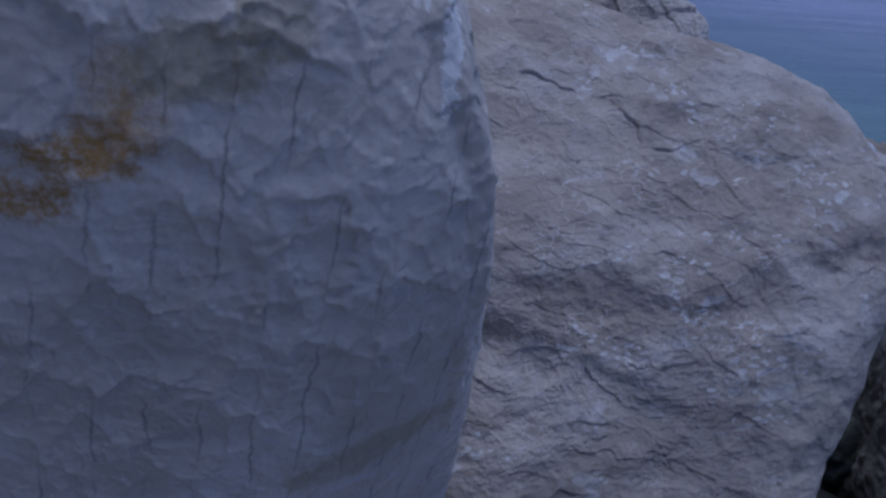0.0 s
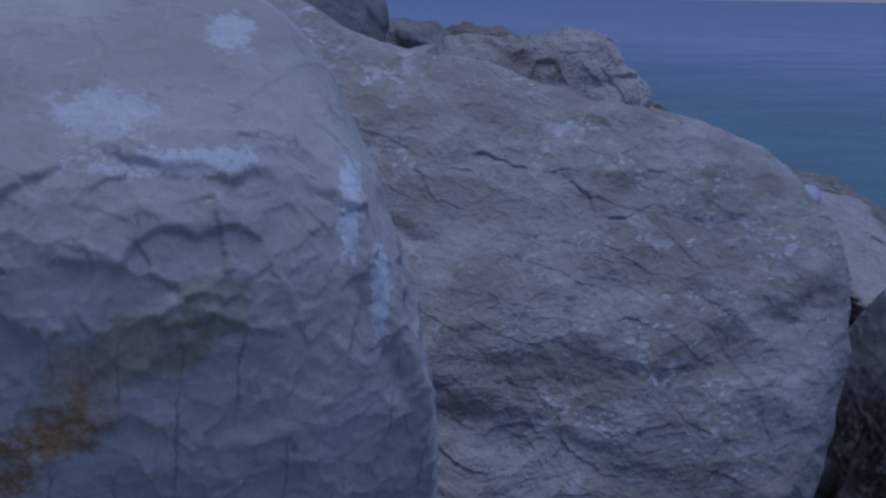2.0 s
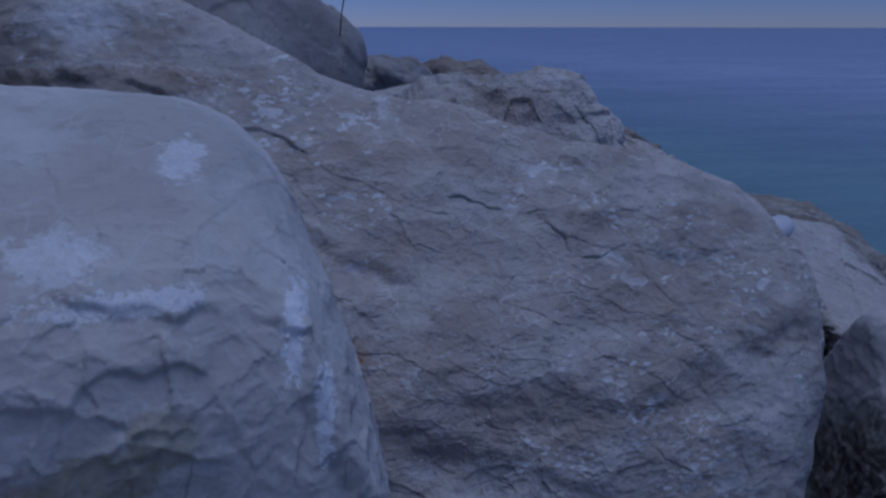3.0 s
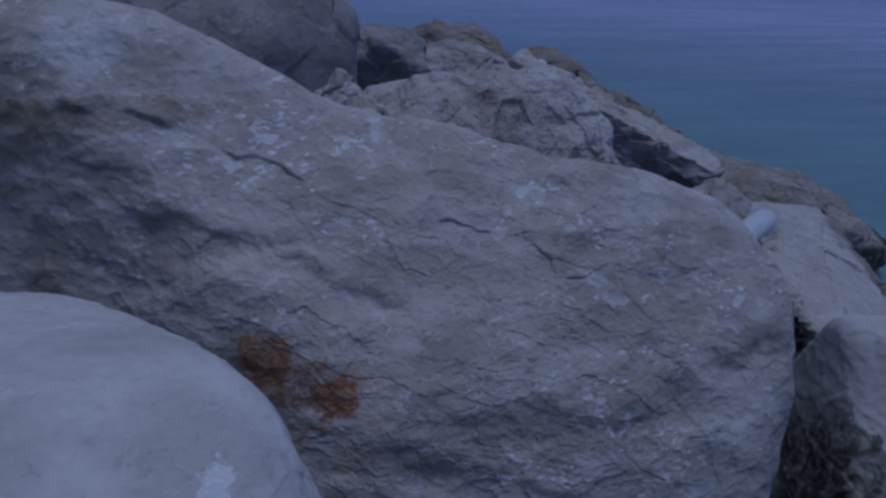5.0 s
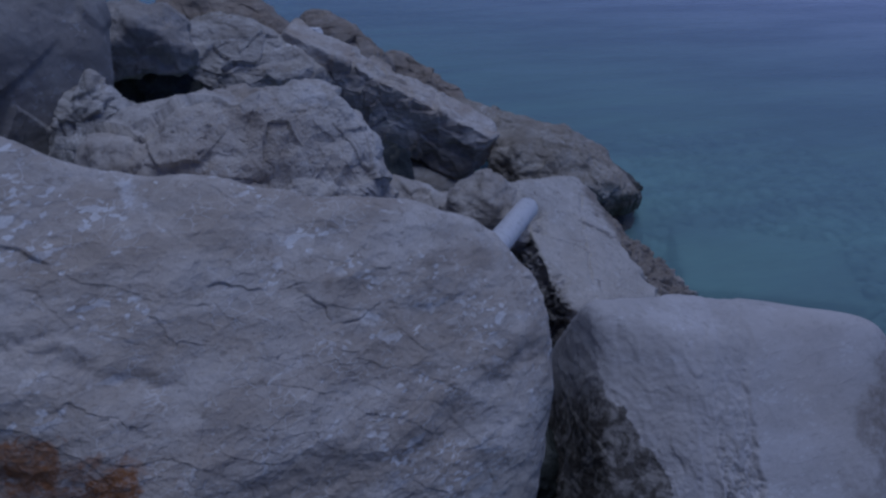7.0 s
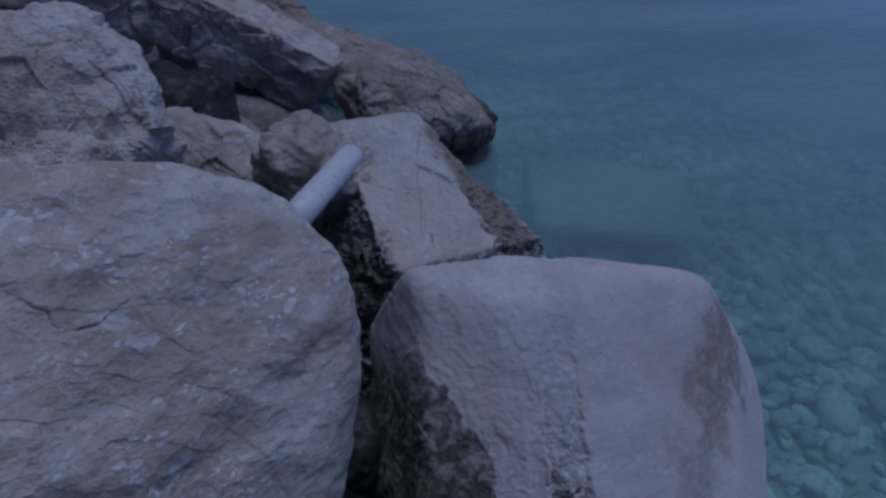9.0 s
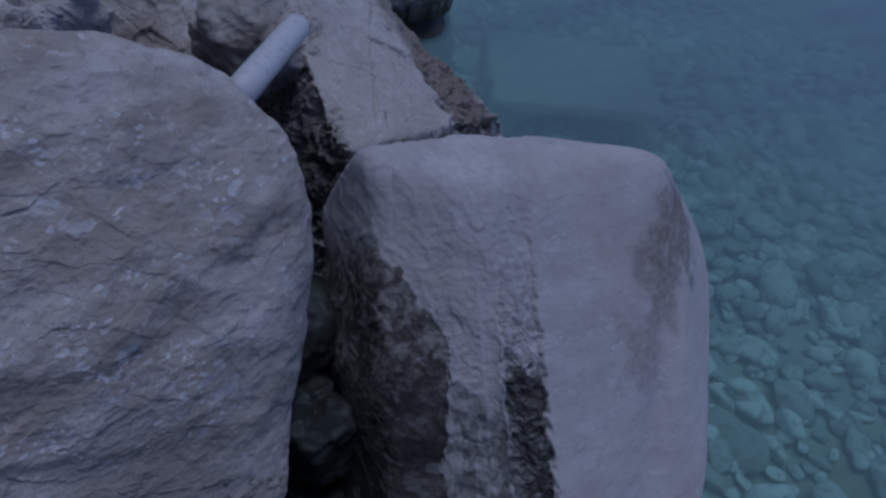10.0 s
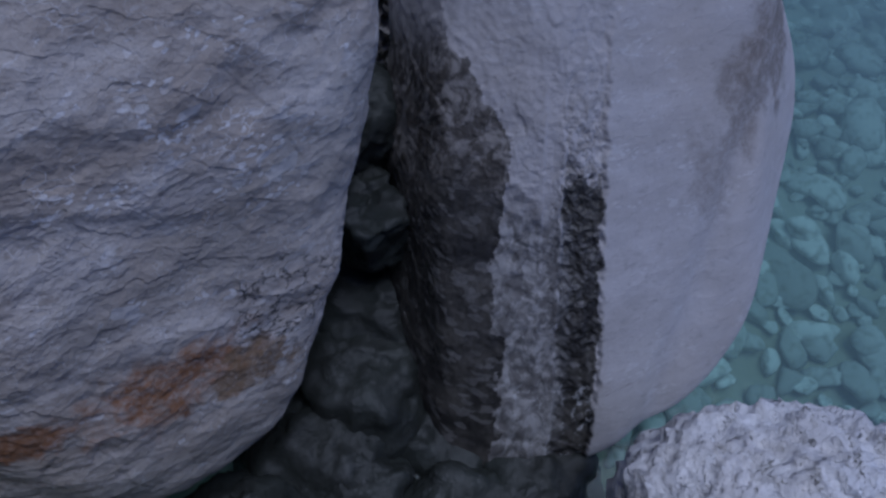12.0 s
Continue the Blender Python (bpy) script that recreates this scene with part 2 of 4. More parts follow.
def drilled_zones(k, colour, gloss, chip_b, chip_c):
    """Black growth on the landward side and on the ragged strip beside the groove, mottled between the two."""
    off = k.vec("SUBTRACT", k.pos, tuple(GROOVE_A))
    down, across = k.vec("DOT_PRODUCT", off, tuple(GROOVE)), k.vec("DOT_PRODUCT", off, tuple(GROOVE_SIDE))
    across = k.math("ADD", across, k.math("MULTIPLY", k.math("MINIMUM", down, 0.0), 0.37))
    ragged = k.math("MULTIPLY", k.math("SUBTRACT", k.noise(k.pos, 9.0, 6.0, 0.62), 0.5), 0.16)
    torn = k.math("ADD", ragged, k.math("MULTIPLY", k.math("SUBTRACT", k.noise(k.pos, 30.0, 5.0, 0.65), 0.5), 0.04))
    patch = k.noise(k.pos, 7.0, 6.0, 0.68)
    spot = k.noise(k.turned((40, -18, 0), (1.0, 1.0, 0.6)), 21.0, 5.0, 0.62, 0.8)
    black = k.mix(k.ramp(patch, 0.40, 0.62), (0.032, 0.030, 0.028), (0.085, 0.078, 0.068))
    black = k.mix(k.ramp(chip_b, 0.66, 0.74, 0.0, 0.5), black, (0.20, 0.19, 0.18))
    brown = k.mix(k.ramp(spot, 0.42, 0.60), (0.10, 0.088, 0.075), (0.29, 0.265, 0.24))
    edge = k.math("ADD", across, k.ramp(down, 0.30, -0.12, 0.165, 0.33))
    left = k.math("MULTIPLY", k.ramp(k.math("ADD", edge, torn), 0.006, -0.006), k.ramp(k.math("ADD", down, torn), -0.12, 0.10))
    low = k.ramp(k.math("ADD", down, k.math("MULTIPLY", torn, 2.5)), 0.30, 0.52)
    colour = k.mix(left, colour, k.mix(low, brown, black))
    strip = k.math("MULTIPLY", k.ramp(k.math("ADD", across, k.math("MULTIPLY", torn, 0.15)), 0.000, 0.012), k.ramp(k.math("ADD", across, k.math("MULTIPLY", torn, 0.5)), 0.142, 0.132))
    colour = k.mix(k.math("MULTIPLY", k.math("MULTIPLY", strip, k.ramp(down, 0.0, 0.4, 0.2, 1.0)), k.ramp(spot, 0.58, 0.42, 0.05, 0.6)), colour, (0.16, 0.145, 0.125))
    dark_strip = k.math("MULTIPLY", strip, k.ramp(k.math("ADD", down, k.math("MULTIPLY", torn, 2.2)), 0.43, 0.46))
    colour = k.mix(dark_strip, colour, black)
    between = k.math("MULTIPLY", k.ramp(across, 0.06, 0.0), k.ramp(k.math("ADD", down, torn), 0.42, 0.62))
    between = k.math("MULTIPLY", between, k.math("SUBTRACT", 1.0, left))
    mottled = k.mix(k.ramp(spot, 0.40, 0.62), (0.10, 0.095, 0.09), (0.34, 0.33, 0.32))
    colour = k.mix(k.math("MULTIPLY", between, 0.85), colour, mottled)
    foot = k.math("MULTIPLY", k.ramp(down, 1.00, 1.12), k.math("MAXIMUM", strip, between))
    # streaky highlights at the foot, painted into the colour
    painted_glint = k.math("MULTIPLY", k.ramp(k.noise(k.turned((30, 20, 0), (1.0, 1.0, 0.3)), 30.0, 5.0, 0.7), 0.56, 0.62), foot)
    colour = k.mix(k.math("MULTIPLY", painted_glint, 0.6), colour, (0.48, 0.48, 0.48))
    return colour, k.math("SUBTRACT", gloss, k.math("MULTIPLY", k.math("MAXIMUM", left, dark_strip), 0.35))


def low_shade_and_cracks(k, colour, gloss, chip_b, chip_c):
    """Shade painted on the lowest part, below a slanting ragged line, and a net of dark cracks."""
    level = k.math("ADD", k.vec("DOT_PRODUCT", k.pos, (-0.35, 0.0, 1.0)), k.math("MULTIPLY", k.math("SUBTRACT", k.noise(k.pos, 4.0, 6.0, 0.65), 0.5), 0.5))
    low_shade = k.math("MULTIPLY", k.ramp(level, 0.42, 0.24), k.ramp(k.noise(k.pos, 11.0, 6.0, 0.7), 0.38, 0.55, 0.55, 1.0))
    rust = k.vec("LENGTH", k.vec("MULTIPLY", k.vec("SUBTRACT", k.pos, (0.55, 1.37, 0.11)), (1.8, 1.2, 5.0)))
    low_shade = k.math("MULTIPLY", low_shade, k.ramp(rust, 0.9, 1.6, 0.0, 1.0))
    colour = k.mix(k.math("MULTIPLY", low_shade, 0.5), colour, (0.24, 0.23, 0.215))
    near = k.vec("LENGTH", k.vec("MULTIPLY", k.vec("SUBTRACT", k.pos, (0.97, 1.45, 0.18)), (3.6, 2.5, 4.2)))
    cloud = k.add("ShaderNodeTexNoise", Scale=16.0, Detail=6.0, Roughness=0.65)
    k.link(k.pos, cloud.inputs["Vector"])
    bent = k.vec("ADD", k.turned((0, 16, 8), (1.0, 1.0, 1.9)), k.vec("MULTIPLY", cloud.outputs["Color"], (0.11, 0.11, 0.11)))
    net = k.ramp(k.voronoi(bent, 17.0, "DISTANCE_TO_EDGE"), 0.10, 0.02)
    net = k.math("MULTIPLY", net, k.ramp(k.noise(k.pos, 19.0, 5.0, 0.65), 0.44, 0.56))
    net = k.math("MULTIPLY", net, k.ramp(k.math("ADD", near, k.noise(k.pos, 9.0, 4.0)), 1.5, 1.1))
    colour = k.mix(k.math("MULTIPLY", net, 0.9), colour, (0.05, 0.047, 0.043))
    return colour, gloss


M_MAIN = rock_material("flaky_limestone", (0.54, 0.50, 0.465), (0.37, 0.32, 0.275), (0, 16, 8), 0.50, 0.6, 1.0, 0.7, (
    ((-0.25, 1.76, 1.10), (0.09, 0.12, 0.08), RUST, 0.85, 0.97),
    ((-0.22, 1.73, 1.00), (0.20, 0.14, 0.12), RUST, 0.7, 1.4),
    ((-0.07, 1.71, 1.00), (0.06, 0.10, 0.06), RUST, 0.95, 0.9),
    ((0.55, 1.37, 0.12), (0.26, 0.20, 0.11), RUST, 0.9, 1.1),
    ((0.80, 1.37, 0.03), (0.15, 0.20, 0.09), BROWN, 0.85, 0.9),
    ((0.09, 1.31, 0.16), (0.14, 0.20, 0.08), RUST, 0.9, 0.5),
    ((-0.72, 2.15, 1.71), (0.32, 0.25, 0.05), BROWN, 0.5, 0.5),
    ((0.07, 2.28, 1.63), (0.02, 0.05, 0.05), CHALK, 0.5, 1.1),
    ((-0.76, 2.30, 1.88), (0.14, 0.14, 0.10), CHALK, 0.5, 1.0)), veins=0.0, mottle=1.0, thin=2.0, edges=0.5, tear=0.05, zones=low_shade_and_cracks)
M_FRONT = rock_material("pale_cut_limestone", (0.60, 0.565, 0.535), (0.46, 0.43, 0.40), (6, 4, 0), 0.45, 0.5, 3.0, 0.12, (
    ((-0.121, 0.26, 1.641), (0.016, 0.05, 0.008), OCHRE, 0.9, 1.0),
    ((-0.104, 0.262, 1.656), (0.018, 0.05, 0.010), OCHRE, 0.95, 1.0),
    ((-0.088, 0.267, 1.665), (0.013, 0.05, 0.013), OCHRE, 0.75, 1.0),
    ((-0.086, 0.266, 1.682), (0.010, 0.05, 0.018), OCHRE, 0.5, 1.0),
    ((-0.060, 0.275, 1.690), (0.024, 0.05, 0.014), OLIVE, 0.6, 0.5),
    ((-0.036, 0.283, 1.704), (0.014, 0.05, 0.014), OLIVE, 0.5, 0.5),
    ((0.005, 0.33, 1.478), (0.05, 0.06, 0.016), OLIVE, 0.5, 0.6),
    ((-0.044, 0.385, 1.806), (0.011, 0.022, 0.026), CHALK, 0.6, 0.8),
    ((-0.080, 0.312, 1.775), (0.018, 0.02, 0.012), CHALK, 0.55, 0.8),
    ((0.014, 0.335, 1.730), (0.005, 0.03, 0.028), CHALK, 0.8, 0.8),
    ((0.027, 0.322, 1.690), (0.0045, 0.02, 0.026), CHALK, 0.8, 0.8),
    ((-0.045, 0.300, 1.757), (0.05, 0.015, 0.005), CHALK, 0.65, 0.9)), veins=0.0, thin=1.3, joints=0.022, mottle=0.5, edges=0.22, tear=0.03)
M_RIGHT = rock_material("drilled_limestone", (0.55, 0.52, 0.51), (0.47, 0.44, 0.425), (0, 90, 0), 0.15, 0.7, 1.3, 0.3, (
    ((2.56, 1.38, 0.89), (0.09, 0.15, 0.13), TAN, 0.75, 1.0),
    ((2.45, 1.28, 0.79), (0.11, 0.17, 0.14), TAN, 0.65, 1.0),
    ((2.30, 1.15, 0.66), (0.10, 0.16, 0.15), TAN, 0.45, 1.0),
    ((2.70, 1.44, 0.84), (0.10, 0.20, 0.20), TAN, 0.85, 1.0)), mottle=0.6, zones=drilled_zones, grown=GROWN)
# the two pale top patches paint the brightness of light from above
M_KNOB = rock_material("pitted_limestone", (0.53, 0.495, 0.46), (0.35, 0.305, 0.265), (10, 10, 0), 0.35, 1.0, 1.0, 0.3, (
    ((0.60, 3.10, 1.66), (0.42, 0.30, 0.05), (0.62, 0.60, 0.585), 0.4, 0.9),
    ((1.05, 3.15, 1.50), (0.14, 0.25, 0.14), (0.62, 0.60, 0.585), 0.4, 0.9)), mottle=1.1, thin=1.2)
# near-black on the rough landward side, brown along the seaward edge
M_WEDGE = rock_material("split_limestone", (0.52, 0.485, 0.45), (0.42, 0.39, 0.36), (0, 60, 20), 0.3, 0.8, 1.0, 0.3, (
    ((1.78, 3.35, 0.62), (0.24, 0.55, 0.42), NEAR_BLACK, 0.85, 0.45),
    ((1.92, 2.80, 0.40), (0.13, 0.30, 0.30), NEAR_BLACK, 0.85, 0.35),
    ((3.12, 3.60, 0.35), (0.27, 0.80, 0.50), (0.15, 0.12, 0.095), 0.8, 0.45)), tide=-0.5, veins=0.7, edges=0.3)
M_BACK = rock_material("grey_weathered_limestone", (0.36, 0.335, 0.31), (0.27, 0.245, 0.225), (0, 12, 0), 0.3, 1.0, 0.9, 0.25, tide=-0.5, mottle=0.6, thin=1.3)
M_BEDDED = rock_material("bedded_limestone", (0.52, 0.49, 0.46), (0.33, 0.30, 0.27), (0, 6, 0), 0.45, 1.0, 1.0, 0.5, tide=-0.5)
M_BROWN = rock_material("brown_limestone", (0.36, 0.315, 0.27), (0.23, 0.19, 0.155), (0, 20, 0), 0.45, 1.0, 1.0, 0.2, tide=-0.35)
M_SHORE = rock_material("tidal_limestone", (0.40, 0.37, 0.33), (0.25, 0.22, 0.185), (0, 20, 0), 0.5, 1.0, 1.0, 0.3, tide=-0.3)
# near-black base puts the shade of gaps and hollows into the colour; gloss is wet
M_SHADE_BLACK = rock_material("shade_black_limestone", (0.036, 0.041, 0.036), (0.022, 0.024, 0.021), (0, 15, 0), 0.35, 1.0, 1.2, 0.05, rough=0.5)
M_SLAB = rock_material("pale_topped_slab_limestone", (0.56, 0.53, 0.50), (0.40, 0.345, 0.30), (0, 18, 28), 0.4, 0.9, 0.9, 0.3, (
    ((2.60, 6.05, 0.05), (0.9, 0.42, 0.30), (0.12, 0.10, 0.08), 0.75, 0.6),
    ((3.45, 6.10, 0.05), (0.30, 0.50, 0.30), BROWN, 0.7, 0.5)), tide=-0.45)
M_LUMP = rock_material("dark_pitted_limestone", (0.54, 0.50, 0.46), (0.36, 0.32, 0.28), (20, 10, 0), 1.0, 1.1, 1.4, 0.2, (
    ((1.80, 3.40, 0.62), (0.30, 0.32, 0.14), NEAR_BLACK, 0.6, 0.7),))
M_SUNK = rock_material("sunken_limestone", (0.62, 0.62, 0.58), (0.50, 0.51, 0.47), (0, 0, 0), 0.4, 0.6, 0.8, 0.2)
# dark brown on the side towards the gap
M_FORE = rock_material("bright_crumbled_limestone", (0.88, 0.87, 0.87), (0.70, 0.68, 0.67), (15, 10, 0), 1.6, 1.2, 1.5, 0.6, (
    ((1.52, 0.40, 0.02), (0.20, 0.30, 0.22), DARK_BROWN, 0.85, 0.5),), tide=-0.55)


def cobble_material():
    k = Mat("sea_cobbles")
    a = k.add("ShaderNodeObjectInfo").outputs["Random"]
    b = k.t.nodes.new("ShaderNodeNewGeometry").outputs["Random Per Island"]
    r = k.math("FRACT", k.math("ADD", k.math("MULTIPLY", a, 7.3), k.math("MULTIPLY", b, 5.1)))
    colour = k.mix(r, (0.36, 0.365, 0.33), (0.82, 0.82, 0.78))
    colour = k.mix(k.ramp(k.noise(k.pos, 14.0, 5.0), 0.45, 0.7, 0.0, 0.6), colour, (0.17, 0.175, 0.12))
    k.link(colour, k.bsdf.inputs["Base Color"])
    k.bsdf.inputs["Roughness"].default_value = 0.8
    k.link(k.bump(k.noise(k.pos, 40.0, 5.0), 0.4, 0.01), k.bsdf.inputs["Normal"])
    return k.m


def ground_material():
    k = Mat("stony_sea_floor")
    colour = k.mix(k.noise(k.pos, 3.0, 6.0), (0.26, 0.27, 0.22), (0.54, 0.54, 0.47))
    colour = k.mix(k.ramp(k.noise(k.pos, 0.7, 3.0), 0.45, 0.65, 0.0, 0.6), colour, (0.22, 0.21, 0.10))
    k.link(colour, k.bsdf.inputs["Base Color"])
    k.bsdf.inputs["Roughness"].default_value = 0.9
    k.link(k.bump(k.voronoi(k.pos, 7.0), 0.6, 0.05), k.bsdf.inputs["Normal"])
    return k.m


def water_material():
    """Clear near the shore, more of its own blue-green as it grows deep; far out, reflected sky is painted in."""
    k = Mat("sea_water")
    k.t.nodes.remove(k.bsdf)
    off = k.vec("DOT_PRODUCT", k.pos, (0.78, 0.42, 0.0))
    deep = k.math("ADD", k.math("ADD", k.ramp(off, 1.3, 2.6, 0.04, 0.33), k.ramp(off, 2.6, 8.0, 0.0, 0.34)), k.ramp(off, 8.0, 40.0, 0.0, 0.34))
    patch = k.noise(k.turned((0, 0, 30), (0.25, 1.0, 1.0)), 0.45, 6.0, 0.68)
    # the pale far colour stands in for sky reflected at a grazing angle
    body_and_sheen = k.mix(k.ramp(off, 4.0, 40.0), (0.24, 0.39, 0.385), (0.68, 0.69, 0.90))
    body_and_sheen = k.mix(k.ramp(patch, 0.38, 0.62, 0.0, 0.42), body_and_sheen, (0.17, 0.22, 0.29))
    clear = k.add("ShaderNodeBsdfTransparent", Color=(0.74, 0.95, 0.92, 1))
    murk = k.add("ShaderNodeBsdfDiffuse")
    k.link(body_and_sheen, murk.inputs["Color"])
    inside = k.t.nodes.new("ShaderNodeMixShader")
    k.link(deep, inside.inputs[0])
    k.link(clear.outputs[0], inside.inputs[1])
    k.link(murk.outputs[0], inside.inputs[2])
    swell = k.noise(k.turned((0, 0, 20), (0.55, 1.5, 1.0)), 1.1, 5.0, 0.55, 0.3)
    ripple = k.noise(k.turned((0, 0, 50), (1.0, 1.7, 1.0)), 5.0, 4.0, 0.55)
    normal = k.bump(ripple, 0.18, 0.03, k.bump(swell, 0.32, 0.12))
    gloss = k.add("ShaderNodeBsdfGlossy", Roughness=0.24)
    k.link(normal, gloss.inputs["Normal"])
    fres = k.add("ShaderNodeFresnel", IOR=1.33)
    k.link(normal, fres.inputs["Normal"])
    both = k.t.nodes.new("ShaderNodeMixShader")
    k.link(fres.outputs[0], both.inputs[0])
    k.link(inside.outputs[0], both.inputs[1])
    k.link(gloss.outputs[0], both.inputs[2])
    k.link(both.outputs[0], k.out.inputs["Surface"])
    return k.m


def plain_material(name, colour, rough, spots=0.0, spot_colour=(0.2, 0.19, 0.18), size=20.0):
    k = Mat(name)
    c = k.mix(k.ramp(k.noise(k.pos, size, 5.0, 0.65), 0.5, 0.72, 0.0, spots), colour, spot_colour)
    c = k.mix(k.ramp(k.noise(k.pos, size * 6, 3.0), 0.4, 0.7, 0.0, 0.25), c, tuple(v * 0.75 for v in colour))
    k.link(c, k.bsdf.inputs["Base Color"])
    k.bsdf.inputs["Roughness"].default_value = rough
    k.link(k.bump(k.noise(k.pos, size * 8, 4.0), 0.15, 0.004), k.bsdf.inputs["Normal"])
    return k.m


M_COBBLE, M_GROUND, M_WATER = cobble_material(), ground_material(), water_material()
M_PIPE = plain_material("white_weathered_plastic", (0.60, 0.59, 0.60), 0.5, 0.6)
M_TWIG = plain_material("dry_twig_bark", (0.16, 0.13, 0.10), 0.9)


# ---- mesh helpers ----
def mesh_object(name, verts, faces, material, origin=(0, 0, 0), flat=False):
    me = bpy.data.meshes.new(name)
    verts = np.asarray(verts, np.float32) - np.asarray(origin, np.float32)
    if isinstance(faces, np.ndarray):
        me.vertices.add(len(verts))
        me.vertices.foreach_set("co", verts.ravel())
        me.loops.add(faces.size)
        me.loops.foreach_set("vertex_index", faces.ravel().astype(np.int32))
        me.polygons.add(len(faces))
        me.polygons.foreach_set("loop_start", np.arange(0, faces.size, 3, dtype=np.int32))
    else:
        me.from_pydata(verts.tolist(), [], faces)
    me.materials.append(material)
    if not flat:
        me.polygons.foreach_set("use_smooth", [True] * len(me.polygons))
    me.update()
    ob = new(name, me)
    ob.location = origin
    return ob


BALLS = {}


def ball(level):
    """Unit directions and triangles of a finely split icosahedron."""
    if level not in BALLS:
        bm = bmesh.new()
        bmesh.ops.create_icosphere(bm, subdivisions=level, radius=1.0)
        bm.verts.index_update()
        v = np.array([p.co[:] for p in bm.verts])
        f = np.array([[p.index for p in t.verts] for t in bm.faces])
        bm.free()
        BALLS[level] = (v / np.linalg.norm(v, axis=1)[:, None], f)
    return BALLS[level]


def face_normals(planes):
    a = np.radians(np.array(planes, float))
    az, el = a[:, 0], a[:, 1]
    return np.stack([np.cos(el) * np.sin(az), -np.cos(el) * np.cos(az), np.sin(el)], 1)


def boulder(label, centre, planes, sharp, material, level=6, focus=None, seed=1, lump=0.02, flake=0.015, flake_size=0.22,
            bed=(0, 0, 0), bed_thin=2.5, grit=0.003, carve=None, facet=0.03, category="boulder", warp_by=0.35, gather=0.62, lean=(0, 0, 0), tear=0.0, bowl=0.0, grown=None):
    """A block bounded by planes (azimuth, elevation, distance from the centre), with rounded arrises, then broken up.
    lump, flake and grit are the depths of the relief in metres; flake_size that of the flakes; bed turns the beds."""
    way, tris = ball(level)
    for pull in (gather if isinstance(gather, tuple) else (gather,)) if focus is not None else ():
        way = way + pull * np.array(focus) / np.linalg.norm(focus)
        way = way / np.linalg.norm(way, axis=1)[:, None]
    n, h = face_normals(planes), np.array(planes, float)[:, 2]
    s = np.maximum(way @ n.T, 0) / h
    reach = 1.0 / ((s ** sharp).sum(1) ** (1.0 / sharp))
    w = s ** (sharp - 1) / h
    out = w @ n
    out /= np.linalg.norm(out, axis=1)[:, None]
    q = way * reach[:, None]
    size = float(np.median(reach))
    turn = np.array(Euler([radians(a) for a in bed]).to_matrix())
    warp = np.stack([perlin(q / (flake_size * 1.1), seed + 50 + a) for a in range(3)], 1) * flake_size * warp_by
    beds = ((q + warp) @ turn) * np.array((1, 1, bed_thin)) / flake_size
    if tear:
        beds = ragged(beds, 0.34, tear, seed + 70)
    d = lump * fbm(q / (0.55 * size), seed, 3)
    d = d + facet * facets((q + 0.6 * warp) / (0.62 * size) + 3.1, seed + 10)
    d = d + flake * facets(beds, seed + 11, lean, bowl) + 0.5 * flake * facets(beds * 2.1 + 5, seed + 12, lean, bowl) + 0.15 * flake * facets(beds * 4.7 + 9, seed + 13, lean, bowl)
    d = d + 0.12 * flake * fbm(beds * 3.0, seed + 20, 4, 0.65) + grit * fbm(q * 34.0 / max(size, 0.3), seed + 30, 3, 0.7)
    p = q + np.array(centre)
    if carve is not None:
        d = carve(p, d)
    p = p + out * d[:, None]
    if grown:
        about, times = np.array(grown[0]), grown[1]
        p, centre = about + (p - about) * times, about + (np.array(centre) - about) * times
    ob = mesh_object("boulder", p, tris, material, tuple(float(c) for c in centre))
    return tagged(ob, label, category)


def tube(points, radius, inner=0.0, sides=20):
    """Verts and faces of a round tube along points, hollow if inner is given, with closed ends."""
    verts, faces = [], []
    pts = [Vector(p) for p in points]
    rings = [(p, radius) for p in pts] + ([(p, inner) for p in reversed(pts)] if inner else [])
    axis = (pts[-1] - pts[0]).normalized()
    u = axis.orthogonal().normalized()
    v = axis.cross(u)
    for p, r in rings:
        verts += [p + r * (math.cos(2 * math.pi * a / sides) * u + math.sin(2 * math.pi * a / sides) * v) for a in range(sides)]
    count = len(rings)
    for k in range(count if inner else count - 1):
        for a in range(sides):
            b, k2 = (a + 1) % sides, (k + 1) % count
            faces.append((k * sides + a, k * sides + b, k2 * sides + b, k2 * sides + a))
    if not inner:
        faces += [tuple(range(sides))[::-1], tuple(range((count - 1) * sides, count * sides))]
    return [tuple(p) for p in verts], faces


# ---- ground and sea ----
def ground_height(x, y):
    q = np.stack([x, y, np.zeros_like(x)], 1)
    # the steep rises behind and landward are unseen, added to block low sky light
    z = -1.32 - 0.9 * smooth(5, 14, x + 0.25 * y) - 2.2 * smooth(10, 60, x + 0.25 * y) + 2.1 * smooth(-0.4, -3.0, x + 0.02 * y) + 2.0 * smooth(-3.0, -5.5, x) + 3.8 * smooth(-1.2, -4.5, y) * smooth(3.5, 0.5, x)
    return z + 0.10 * fbm(q * 0.8, 3, 4) * (np.abs(x) < 40) * (np.abs(y) < 40)


def graded(n, near, far):
    a = np.linspace(-1, 1, n)
    return near * a + (far - near) * np.sign(a) * np.abs(a) ** 9


gx, gy = graded(161, 14, 3000) + 2.5, graded(161, 14, 3000) + 3.0
X, Y = [a.ravel() for a in np.meshgrid(gx, gy)]
quads = [(j * 161 + i, j * 161 + i + 1, (j + 1) * 161 + i + 1, (j + 1) * 161 + i) for j in range(160) for i in range(160)]
ground = mesh_object("ground", np.stack([X, Y, ground_height(X, Y)], 1), quads, M_GROUND)
tagged(ground, "stony grey-green sea floor and shore under the boulders", "ground", kind="structure")
